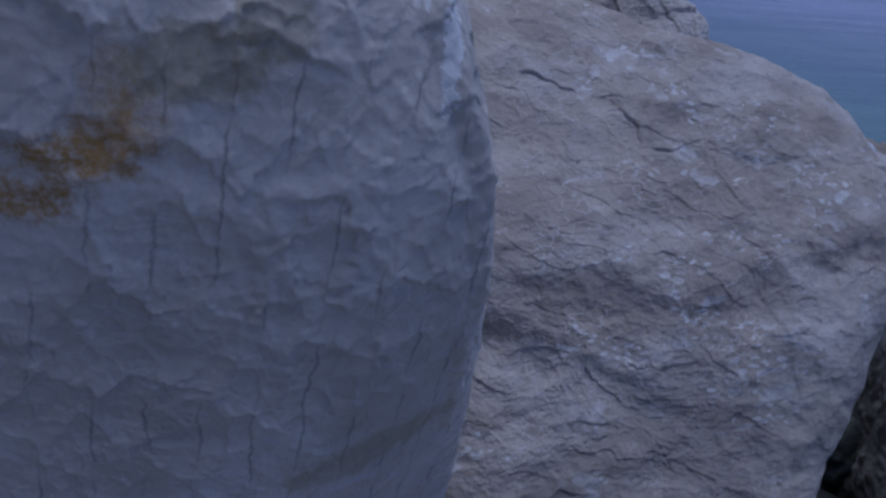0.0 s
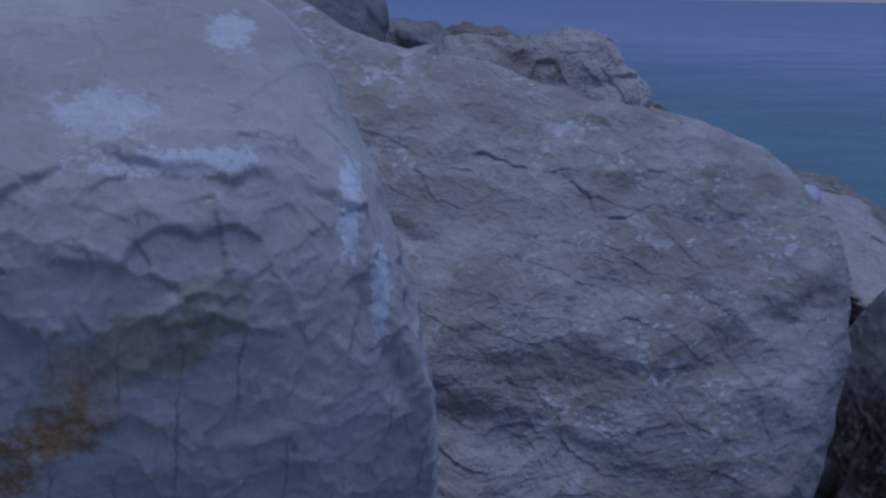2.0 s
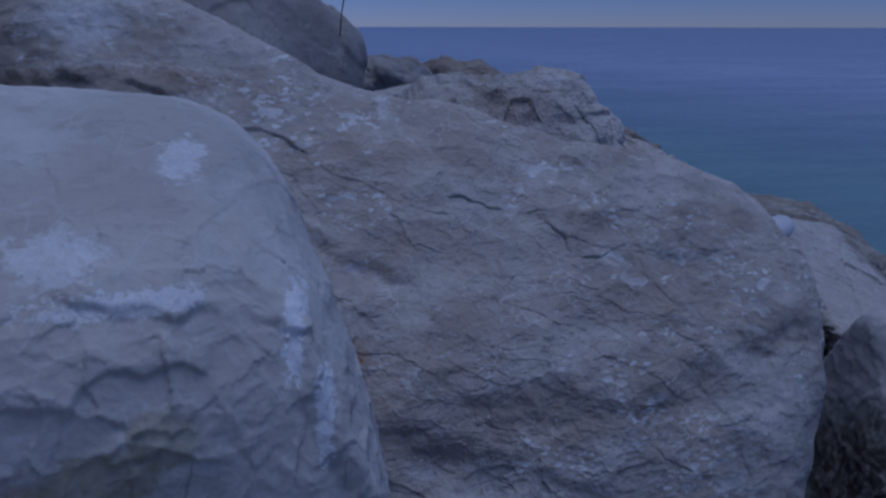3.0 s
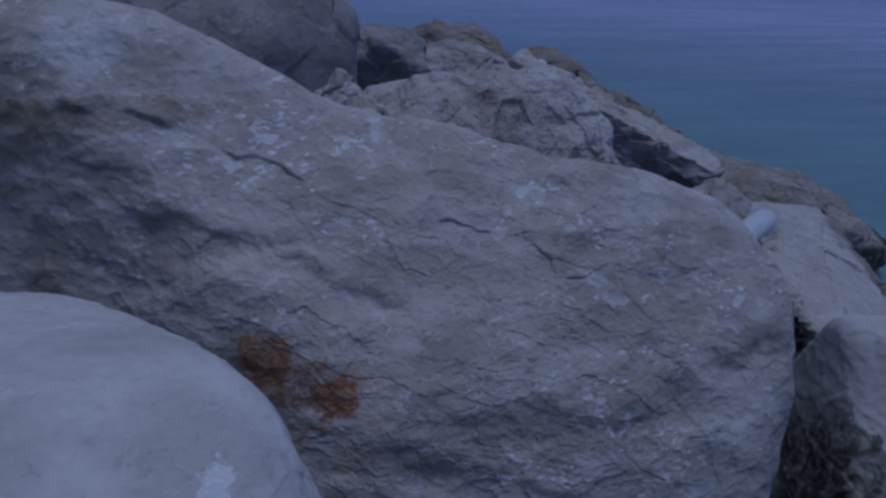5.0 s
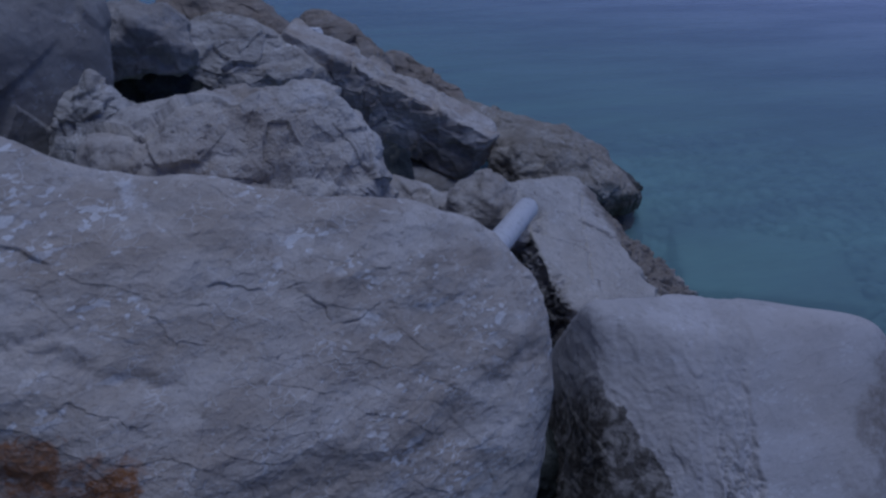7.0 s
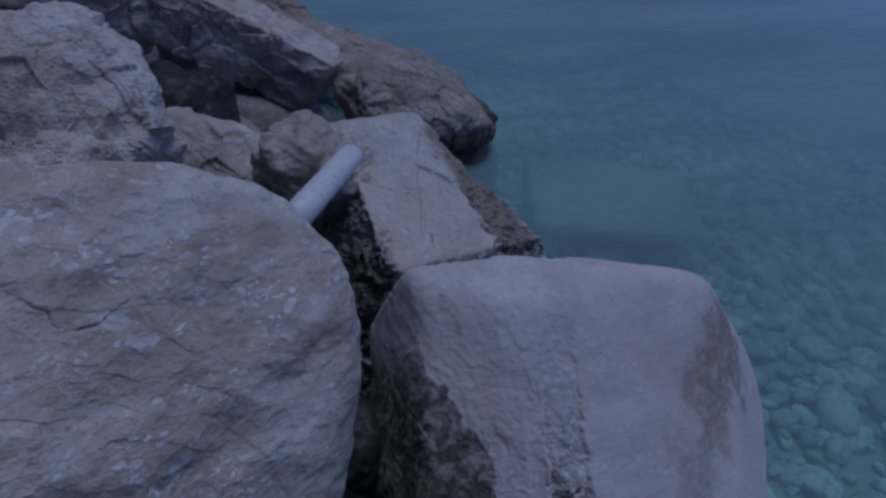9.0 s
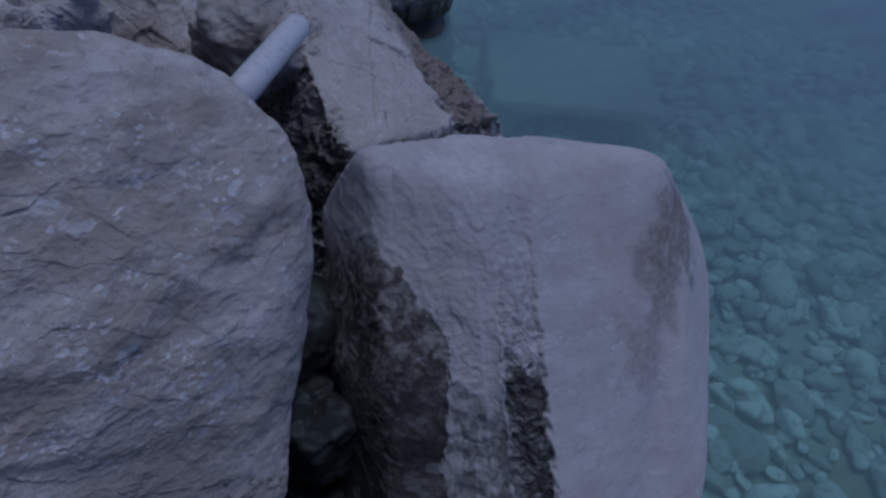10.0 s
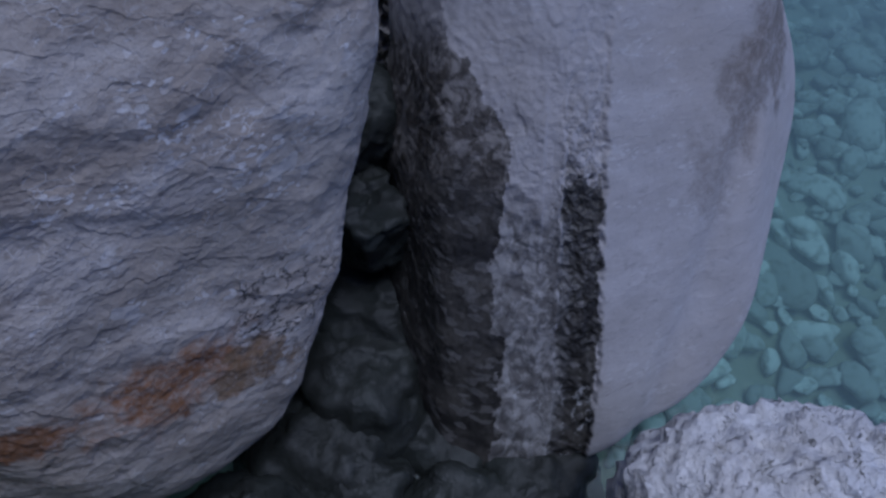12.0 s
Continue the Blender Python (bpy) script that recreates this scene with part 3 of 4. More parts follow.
wave = 0.012 * fbm(np.stack([X * 0.9, Y * 1.6, 0 * X], 1), 40, 3) * (np.abs(X) < 16) * (np.abs(Y) < 16)
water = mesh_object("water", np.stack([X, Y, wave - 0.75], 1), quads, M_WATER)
tagged(water, "calm clear blue-green sea water with small ripples", "sea", kind="structure")

# ---- boulders ----
def carve_main(p, d):
    """Broken ledges along the beds, slanting hollows low on the face, and an undercut foot."""
    x, y, z = p.T
    w = ragged(p, 0.14, 0.030, 71)
    keep = smooth(-0.22, 0.18, perlin(p * 6.0, 79))
    d = ledge(w, d, ((-1.0, 2.14, 1.74), (-0.75, 2.12, 1.715), (-0.65, 2.13, 1.725), (-0.55, 2.13, 1.675)), 0.016, 0.0112, 0.16, 0.010, keep)
    d = ledge(w, d, ((-0.42, 2.11, 1.62), (-0.28, 2.11, 1.60), (-0.18, 2.09, 1.535), (-0.07, 2.06, 1.495)), 0.010, 0.0080, 0.12, 0.007, keep)
    d = ledge(w, d, ((0.05, 2.06, 1.47), (0.24, 2.04, 1.398), (0.36, 2.05, 1.365), (0.50, 2.05, 1.335)), 0.007, 0.0056, 0.10, 0.006, keep)
    d = ledge(w, d, ((0.55, 2.01, 1.290), (0.67, 1.99, 1.215), (0.78, 2.01, 1.228)), 0.004, 0.0064, 0.06, 0.006, keep)
    d = ledge(w, d, ((0.78, 2.01, 1.245), (0.92, 2.02, 1.205), (1.10, 2.03, 1.18)), 0.003, 0.0032, 0.05, 0.005, keep)
    d = ledge(w, d, ((0.82, 1.485, 0.285), (0.92, 1.50, 0.272), (1.04, 1.52, 0.27)), 0.002, 0.0064, 0.04, 0.005, keep)
    d = ledge(w, d, ((0.92, 1.44, 0.17), (1.00, 1.47, 0.18), (1.07, 1.50, 0.20)), 0.002, 0.0064, 0.04, 0.005, keep)
    away, above = along_line(w, ((-0.60, 1.98, 1.44), (-0.40, 1.96, 1.40), (-0.22, 1.92, 1.37), (-0.05, 1.86, 1.28), (0.08, 1.84, 1.22)))
    d = d - 0.022 * smooth(0.13, 0.0, away) * smooth(0.04, -0.02, above)
    away, above = along_line(w, ((1.36, 1.94, 0.98), (1.08, 1.84, 0.945), (0.90, 1.745, 0.875), (0.64, 1.68, 0.885), (0.42, 1.62, 0.93)))
    d = d + 0.010 * smooth(-0.06, 0.06, above) * smooth(0.22, 0.0, away) - 0.020 * smooth(0.24, 0.0, away) * smooth(0.08, -0.06, above)
    away, above = along_line(w, ((0.15, 1.60, 0.86), (0.30, 1.57, 0.80), (0.48, 1.56, 0.74), (0.70, 1.57, 0.64)))
    d = d - 0.024 * smooth(0.22, 0.0, away) * smooth(0.06, -0.04, above)
    d = d + 0.011 * fbm(w * np.array((4.5, 4.5, 7.0)), 78, 3, 0.42)

    def near(cx, cy, cz, r):
        return np.exp(-((x - cx) ** 2 + (y - cy) ** 2 + (z - cz) ** 2) / r ** 2)

    d = d + 0.05 * near(1.0, 2.45, 1.2, 0.28) + 0.05 * near(1.26, 2.34, 1.08, 0.17) + 0.06 * near(-0.75, 2.45, 1.9, 0.35) - 0.05 * near(0.05, 2.45, 1.62, 0.22) - 0.045 * near(1.32, 1.72, 0.35, 0.28)
    return d


def carve_front(p, d):
    """A jagged brow between the top and the upright face, and a chipped arris down the seaward edge."""
    x, y, z = p.T
    d = d * (0.65 + 0.35 * smooth(1.79, 1.75, z + 0.012 * perlin(p * 40.0, 83)))
    w = ragged(p, 0.040, 0.013, 84)
    keep = smooth(-0.35, 0.15, perlin(p * 32.0, 82))
    d = ledge(w, d, ((-0.20, 0.27, 1.748), (-0.125, 0.27, 1.755), (-0.091, 0.284, 1.760), (-0.054, 0.291, 1.752), (-0.009, 0.315, 1.744), (0.011, 0.332, 1.730)), 0.0034, 0.0, 0.030, 0.0070, keep)
    d = ledge(w, d, ((-0.075, 0.275, 1.726), (-0.050, 0.280, 1.733), (-0.020, 0.292, 1.724)), 0.0022, 0.0, 0.020, 0.0040)
    w = ragged(p, 0.020, 0.004, 84)
    d = ledge(w, d, ((-0.050, 0.280, 1.694), (-0.036, 0.282, 1.700), (-0.022, 0.287, 1.690)), 0.0018, 0.0008, 0.014, 0.0016)
    d = ledge(w, d, ((-0.030, 0.283, 1.636), (-0.012, 0.290, 1.636), (-0.004, 0.293, 1.612), (-0.012, 0.292, 1.590)), 0.0016, 0.0008, 0.012, 0.0015)
    away, above = along_line(ragged(p, 0.022, 0.0040, 88), ((0.010, 0.335, 1.735), (0.019, 0.322, 1.708), (0.029, 0.320, 1.684), (0.042, 0.325, 1.655), (0.047, 0.333, 1.614), (0.044, 0.345, 1.56), (0.040, 0.39, 1.46)))
    return d + 0.0055 * smooth(0.013, 0.0, away)


def carve_right(p, d):
    """A drilled half-round groove down the face, a ragged strip beside it, and a sawn-smooth face to seaward."""
    off = p - np.array(GROOVE_A)
    along, across = off @ np.array(GROOVE), off @ np.array(GROOVE_SIDE)
    across = across + 0.37 * np.minimum(along, 0)
    d = d + 0.10 * np.exp(-((p - np.array((2.52, 1.62, 1.00))) ** 2).sum(1) / 0.15 ** 2) + 0.05 * np.exp(-((p - np.array((2.62, 1.60, 1.03))) ** 2).sum(1) / 0.10 ** 2)
    face = p[:, 1] < 1.9
    torn = across + 0.014 * perlin(p * 16.0, 91) + 0.008 * perlin(p * 45.0, 94)
    d = d * np.where(face, 1 - 0.80 * smooth(0.13, 0.15, torn), 1.0)
    d = d - 0.009 * np.sqrt(np.clip(1 - ((across + 0.026) / 0.026) ** 2, 0, 1)) * face * smooth(0.0, 0.25, along)
    strip = smooth(-0.002, 0.010, torn) * smooth(0.146, 0.132, torn)
    down = smooth(0.05, 0.45, along)
    d = d - (0.002 + 0.008 * down + (0.004 + 0.016 * down) * np.abs(perlin(p * 22.0, 92)) + (0.002 + 0.007 * down) * np.abs(perlin(p * 60.0, 93))) * strip * face
    rim = smooth(-0.22, -0.16, torn) * smooth(-0.02, -0.06, across) * smooth(0.30, 0.50, along)
    d = d + 0.009 * perlin(p * 24.0, 95) * rim * face
    crease = np.exp(-((across - 0.60 + 0.35 * (along - 0.6)) / 0.07) ** 2) * smooth(0.05, 0.3, along) * face
    return d - 0.02 * crease


def carve_knob(p, d):
    """Pits and small knolls all over the face."""
    w = ragged(p, 0.2, 0.03, 103)
    return d - 0.022 * smooth(0.0, 0.5, perlin(w * 7.0, 101)) + 0.006 * perlin(w * 19.0, 102)


def carve_wedge(p, d):
    """The split top face stays fairly flat, with cracks; its two long edges are ragged."""
    x, y, z = p.T
    w = ragged(p, 0.34, 0.20, 96)
    top = smooth(-0.06, 0.0, 0.38 * (x - 2.53) - 0.24 * (y - 3.45) + 0.89 * (z - 0.62)) * smooth(1.95, 2.05, w[:, 0] - 0.26 * (w[:, 1] - 2.9))
    rough = np.abs(fbm(p * 6.0, 95, 4, 0.65))
    side = smooth(2.05, 1.95, w[:, 0] - 0.26 * (w[:, 1] - 2.9))
    brow = smooth(0.0, 0.10, w[:, 0] - 2.71 - 0.224 * (w[:, 1] - 2.91))
    d = d * (1 - 0.55 * top * (1 - brow)) - 0.10 * rough * side - (0.05 + 0.09 * rough) * brow * (z > -0.2)
    v = ragged(p, 0.12, 0.02, 99)
    d = ledge(v, d, ((2.86, 3.95, 0.62), (2.62, 3.55, 0.62), (2.44, 3.20, 0.60), (2.20, 2.75, 0.58)), 0.010, 0.018, 0.12, 0.016)
    return ledge(v, d, ((2.62, 3.55, 0.62), (2.80, 3.50, 0.54), (2.90, 3.30, 0.46)), 0.012, 0.022, 0.10, 0.018)


MAIN = ((-29, -32, 1.36), (-20, 15, 0.716), (-17, 28, 1.084), (-90, -61, 1.139), (-90, 0, 1.649), (-89, 65, 1.816), (-156, -36, 0.935), (-156, 0, 0.941), (-163, 25, 1.135), (10.4, 22, 0.655), (8, -63, 1.43), (-18, 17, 0.866), (13, 43, 0.652), (180, -87, 1.12), (243, 108, 0.986), (180, -38, 0.808), (180, 0, 0.728), (165, 35, 0.759), (43, -66, 1.50), (18, 13, 1.36), (32, 33, 0.936), (95, -38, 1.06), (64, -3, 1.273), (89, 66, 1.371), (156, -36, 0.935), (140, -3, 0.745), (153, 53, 0.904))
FRONT = ((-42, -23, 0.332), (-42, 0, 0.295), (-43, 22, 0.336), (-90, -33, 0.37), (-90, 0, 0.312), (-84, 28, 0.421), (-138, -24, 0.334), (-132, -15, 0.357), (-128, 5, 0.504), (0, -30, 0.344), (12, -6, 0.275), (9, 63, 0.544), (180, -90, 0.485), (172, 71, 0.491), (180, -30, 0.344), (173, -18, 0.359), (168, 20, 0.565), (42, -23, 0.332), (47, -22, 0.243), (32, 8, 0.411), (90, -33, 0.37), (96, 4, 0.311), (90, 27, 0.448), (138, -23, 0.332), (122, 10, 0.258), (134, 24, 0.36))
RIGHT = ((-22, -63, 0.974), (-26, 24, 0.799), (-41, 38, 0.61), (-117, -57, 0.739), (-93, 13, 0.703), (-78, 27, 0.791), (-141, -31, 0.603), (-128, -14, 0.627), (-119, 7, 0.791), (20, -50, 0.743), (-3, 29, 0.71), (-2, 43, 0.532), (180, -90, 0.634), (190, 96, 0.822), (180, -38, 0.544), (169, -7, 0.614), (167, 25, 0.63), (48, -40, 0.65), (53, -26, 0.705), (35, 32, 0.669), (91, -42, 0.596), (108, -13, 0.764), (118, 34, 0.856), (138, -30, 0.54), (139, -3, 0.522), (140, 46, 0.81))
KNOB = ((-35, -37, 0.5), (-34, 0, 0.511), (-32, 37, 0.515), (-90, -52, 0.544), (-88, -5, 0.815), (-86, 73, 0.556), (-145, -37, 0.5), (-149, -4, 0.553), (-153, 34, 0.682), (0, -42, 0.459), (0, 0, 0.436), (1, 42, 0.37), (180, -90, 0.485), (181, 87, 0.538), (180, -42, 0.459), (181, -1, 0.445), (176, 44, 0.504), (35, -36, 0.499), (35, -2, 0.495), (31, 37, 0.567), (90, -52, 0.544), (95, 4, 0.522), (95, 36, 0.568), (145, -37, 0.5), (147, -3, 0.569), (148, 38, 0.605))
WEDGE_FACES = (((2.53, 3.45, 0.62), (0.38, -0.24, 0.89)), ((3.46, 3.03, 0.13), (0.85, 0.06, 0.50)), ((2.06, 3.12, 0.80), (-0.80, 0.13, 0.30)),
               ((3.00, 4.27, 0.64), (-0.010, 0.411, 0.912)), ((3.00, 4.38, 0.50), (0.10, 0.90, 0.40)), ((2.71, 2.91, 0.40), (0.37, -0.93, 0.05)),
               ((1.78, 3.70, 0.60), (-0.90, 0.20, 0.38)), ((3.75, 3.6, -0.3), (0.92, 0.0, 0.30)), ((2.6, 3.4, -1.42), (0, 0, -1)),
               ((2.6, 4.5, 0.0), (0, 1, 0)), ((1.85, 2.70, 0.1), (-0.75, -0.66, 0.1)), ((3.3, 2.8, -0.1), (0.6, -0.75, 0.25)),
               ((3.05, 4.28, 0.60), (0.50, 0.62, 0.60)))


def planes_of(faces, centre):
    """Azimuth, elevation and distance of planes given by a point and an outward normal."""
    rows = []
    for point, normal in faces:
        n = Vector(normal).normalized()
        rows.append((math.degrees(math.atan2(n.x, -n.y)), math.degrees(math.asin(n.z)), n.dot(Vector(point) - Vector(centre))))
    return rows


WEDGE = planes_of(WEDGE_FACES, (2.6, 3.4, 0.1))
SLAB_A, SLAB_B = Vector((1.36, 6.85, 1.32)), Vector((3.23, 6.00, 0.34))
SLAB_RUN = (SLAB_B - SLAB_A).normalized()
SLAB_FRONT = SLAB_RUN.cross(Vector((0, 0, 1))).normalized()
SLAB_UP = SLAB_FRONT.cross(SLAB_RUN)
SLAB_UP = SLAB_UP if SLAB_UP.z > 0 else -SLAB_UP
SLAB_MID = (SLAB_A + SLAB_B) / 2
SLAB_C = SLAB_MID - 0.27 * SLAB_UP - 0.30 * SLAB_FRONT
SLAB = planes_of(((SLAB_MID, SLAB_UP), (SLAB_MID, SLAB_FRONT + 0.05 * SLAB_UP), (SLAB_B, SLAB_RUN + 0.15 * SLAB_UP), (SLAB_A, -SLAB_RUN),
                  (SLAB_MID - 0.55 * SLAB_UP, -SLAB_UP), (SLAB_MID - 0.62 * SLAB_FRONT, -SLAB_FRONT), (SLAB_B - 0.1 * SLAB_RUN, SLAB_RUN + 0.8 * SLAB_FRONT),
                  (SLAB_B - 0.1 * SLAB_RUN - 0.5 * SLAB_UP, SLAB_RUN - 0.9 * SLAB_UP)), SLAB_C)
boulder("huge flaky buff-grey limestone boulder with rust stains and cracks", (0.2, 2.25, 0.65), MAIN, 22, M_MAIN, 9, (0.1, -1, 0.45), 4, 0.024, 0.0030, 0.17,
        (0, 16, 8), 1.9, 0.0015, carve_main, 0.003, warp_by=0.25, lean=(0, -0.22, -0.28), tear=0.09, bowl=1.4)
boulder("pale grey limestone block with ochre stains and chalky top", (-0.25, 0.55, 1.3), FRONT, 20, M_FRONT, 9, (0.5, -0.8, 0.75), 5, 0.002, 0.0012, 0.030,
        (6, 4, 0), 0.9, 0.0002, carve_front, 0.001, warp_by=0.15, gather=(0.7, 0.6), lean=(0, -0.1, -0.2), tear=0.09, bowl=2.2)
boulder("upright limestone block with drilled groove and dark wet stain", (2.1, 1.55, 0.3), RIGHT, 34, M_RIGHT, 8, (-0.4, -0.7, 0.6), 8, 0.016, 0.0042, 0.14,
        (0, 80, 0), 1.8, 0.002, carve_right, 0.0, grown=GROWN)
boulder("pitted rounded limestone boulder resting behind the huge one", (0.65, 3.25, 1.15), KNOB, 14, M_KNOB, 8, (0, -0.8, 0.5), 13, 0.035, 0.009, 0.16,
        (10, 10, 0), 0.9, 0.003, carve_knob, 0.05, tear=0.10, bowl=0.6)
boulder("split limestone wedge with a rough dark side beside the water", (2.6, 3.4, 0.1), WEDGE, 40, M_WEDGE, 8, (-0.3, -0.8, 0.6), 17, 0.012, 0.014, 0.20,
        (0, 60, 20), 1.5, 0.004, carve_wedge, 0.01)
def back_boulder(label, centre, sharp, material, seed, lump, flake, size, planes):
    boulder(label, centre, planes, sharp, material, 7, (0, -0.8, 0.5), seed, lump, 0.55 * flake, size, (0, 10, 0), 1.4, 0.003, None, 0.05)


back_boulder("tall grey weathered limestone boulder rising behind the others", (-1.3, 5.7, 1.05), 24, M_BACK, 21, 0.03, 0.016, 0.5, ((-41, -28, 1.116), (-41, 0, 1.035), (-41, 28, 1.116), (-90, -39, 1.219), (-90, 0, 1.115), (-90, 39, 1.219), (-139, -28, 1.116), (-139, 0, 1.035), (-139, 28, 1.116), (0, -36, 1.116), (0, 0, 0.97), (0, 36, 1.116), (180, -90, 1.358), (180, 90, 1.351), (180, -36, 1.116), (180, 0, 0.97), (180, 36, 1.116), (41, -28, 1.116), (41, 0, 1.037), (39, 27, 1.176), (90, -39, 1.219), (91, -6, 1.19), (91, 54, 1.374), (139, -28, 1.116), (139, 0, 1.036), (141, 28, 1.172)))
back_boulder("bedded pale limestone boulder with a ribbed face", (1.3, 7.1, 0.75), 20, M_BEDDED, 25, 0.04, 0.035, 0.22, ((-34, -42, 0.621), (-34, 0, 0.685), (-29, 40, 0.683), (-90, -59, 0.644), (-90, -2, 0.921), (-89, 68, 0.872), (-146, -42, 0.621), (-147, 0, 0.687), (-154, 40, 0.756), (0, -47, 0.556), (0, 0, 0.582), (0, 47, 0.559), (180, -90, 0.533), (180, 91, 0.657), (180, -47, 0.556), (180, 0, 0.582), (179, 47, 0.56), (34, -42, 0.621), (34, 0, 0.684), (34, 42, 0.623), (90, -59, 0.644), (90, 0, 0.865), (94, 54, 0.429), (146, -42, 0.621), (146, 0, 0.685), (146, 42, 0.62)))
back_boulder("long tilted limestone slab with a pale top and dark end", SLAB_C, 34, M_SLAB, 27, 0.02, 0.035, 0.25, SLAB)
back_boulder("smooth brown limestone boulder", (2.5, 8.5, 0.5), 14, M_BROWN, 29, 0.03, 0.02, 0.3, ((-45, -35, 0.582), (-45, 0, 0.582), (-41, 32, 0.632), (-90, -45, 0.582), (-88, -5, 0.626), (-85, 43, 0.9), (-135, -35, 0.582), (-137, -4, 0.621), (-142, 27, 0.825), (0, -45, 0.582), (0, 0, 0.582), (0, 45, 0.581), (180, -90, 0.582), (181, 95, 0.697), (180, -45, 0.582), (180, 0, 0.582), (176, 41, 0.649), (45, -35, 0.582), (47, 1, 0.504), (45, 35, 0.578), (90, -45, 0.582), (84, 1, 0.447), (86, 51, 0.403), (135, -35, 0.582), (135, 0, 0.582), (135, 35, 0.582)))
back_boulder("small dark brown shore boulder", (3.65, 8.95, -0.1), 16, M_BROWN, 31, 0.04, 0.03, 0.25, ((-42, -39, 0.48), (-42, 0, 0.508), (-35, 33, 0.545), (-90, -51, 0.478), (-88, -6, 0.577), (-78, 48, 0.887), (-138, -39, 0.48), (-141, -8, 0.565), (-150, 26, 0.809), (0, -48, 0.459), (0, 0, 0.485), (0, 48, 0.449), (180, -90, 0.436), (184, 104, 0.608), (180, -48, 0.459), (180, 0, 0.485), (169, 38, 0.583), (42, -39, 0.48), (42, 0, 0.507), (42, 39, 0.469), (90, -51, 0.478), (90, 0, 0.533), (87, 52, 0.37), (138, -39, 0.48), (138, 0, 0.508), (138, 39, 0.482)))
back_boulder("low flat dark rock at the water's edge", (4.3, 8.0, -0.3), 24, M_SHORE, 33, 0.03, 0.03, 0.3, ((-38, -55, 0.414), (-38, 0, 0.593), (-38, 55, 0.414), (-90, -67, 0.378), (-89, -1, 0.699), (-87, 83, 0.523), (-142, -55, 0.414), (-145, -12, 0.781), (-143, 79, 0.61), (0, -61, 0.361), (0, 0, 0.533), (0, 61, 0.361), (180, -90, 0.291), (187, 104, 0.266), (180, -61, 0.361), (175, -4, 0.583), (174, 78, 0.558), (38, -55, 0.414), (38, 0, 0.593), (38, 55, 0.416), (90, -67, 0.378), (90, 0, 0.679), (93, 68, 0.324), (142, -55, 0.414), (142, 0, 0.593), (131, 52, 0.341)))
back_boulder("rough buff shore boulder running down into the sea", (4.4, 6.4, -0.3), 16, M_SHORE, 35, 0.05, 0.045, 0.25, ((-39, -50, 0.581), (-39, 0, 0.741), (-39, 50, 0.581), (-90, -62, 0.546), (-89, 0, 0.833), (-86, 67, 0.628), (-141, -50, 0.581), (-141, -11, 0.986), (-139, 64, 0.838), (0, -57, 0.519), (0, 0, 0.679), (0, 57, 0.519), (180, -90, 0.437), (181, 91, 0.399), (180, -57, 0.519), (181, -10, 0.939), (164, 72, 0.614), (36, -52, 0.618), (38, 0, 0.74), (39, 50, 0.581), (90, -71, 0.612), (90, 3, 1.024), (70, 56, 0.317), (143, -54, 0.633), (134, -8, 1.014), (140, 66, 0.708)))
back_boulder("smooth grey block wedged under the pitted boulder", (1.72, 3.95, 0.47), 14, M_KNOB, 37, 0.02, 0.012, 0.3, ((-33, -40, 0.346), (-33, 0, 0.37), (-31, 39, 0.355), (-90, -57, 0.37), (-90, 0, 0.486), (-85, 59, 0.567), (-147, -40, 0.346), (-149, -3, 0.388), (-155, 31, 0.527), (0, -45, 0.31), (0, 0, 0.31), (0, 45, 0.31), (180, -90, 0.31), (183, 101, 0.42), (180, -45, 0.31), (180, 0, 0.311), (169, 35, 0.394), (33, -40, 0.346), (33, 0, 0.37), (33, 40, 0.346), (90, -57, 0.37), (90, 0, 0.486), (92, 66, 0.29), (147, -40, 0.346), (148, 0, 0.371), (148, 42, 0.327)))
back_boulder("brown-grey boulder at the top of the heap", (1.25, 8.3, 0.9), 14, M_BROWN, 39, 0.05, 0.03, 0.4, ((-34, -42, 0.621), (-34, 0, 0.685), (-29, 41, 0.681), (-90, -59, 0.644), (-90, -2, 0.936), (-90, 68, 0.833), (-146, -42, 0.621), (-147, 0, 0.69), (-153, 41, 0.731), (0, -47, 0.556), (0, 0, 0.582), (0, 47, 0.558), (180, -90, 0.533), (180, 90, 0.62), (180, -47, 0.556), (180, 0, 0.582), (180, 47, 0.562), (34, -42, 0.621), (34, 0, 0.685), (34, 42, 0.62), (90, -59, 0.644), (90, 0, 0.873), (89, 55, 0.457), (146, -42, 0.621), (146, 0, 0.685), (146, 42, 0.62)))
back_boulder("pale angular stone leaning below the tall boulder", (-0.05, 4.7, 0.92), 24, M_BEDDED, 41, 0.03, 0.03, 0.2, ((-41, -30, 0.382), (-41, 0, 0.361), (-41, 30, 0.382), (-90, -42, 0.41), (-90, 0, 0.388), (-89, 35, 0.415), (-139, -30, 0.382), (-139, 0, 0.361), (-139, 26, 0.406), (0, -38, 0.379), (0, 0, 0.339), (0, 38, 0.379), (180, -90, 0.436), (180, 93, 0.575), (180, -38, 0.379), (180, 0, 0.339), (179, 33, 0.414), (41, -30, 0.382), (41, 0, 0.361), (41, 30, 0.382), (90, -42, 0.41), (90, 0, 0.388), (95, 42, 0.311), (139, -30, 0.382), (139, 0, 0.361), (139, 33, 0.345)))
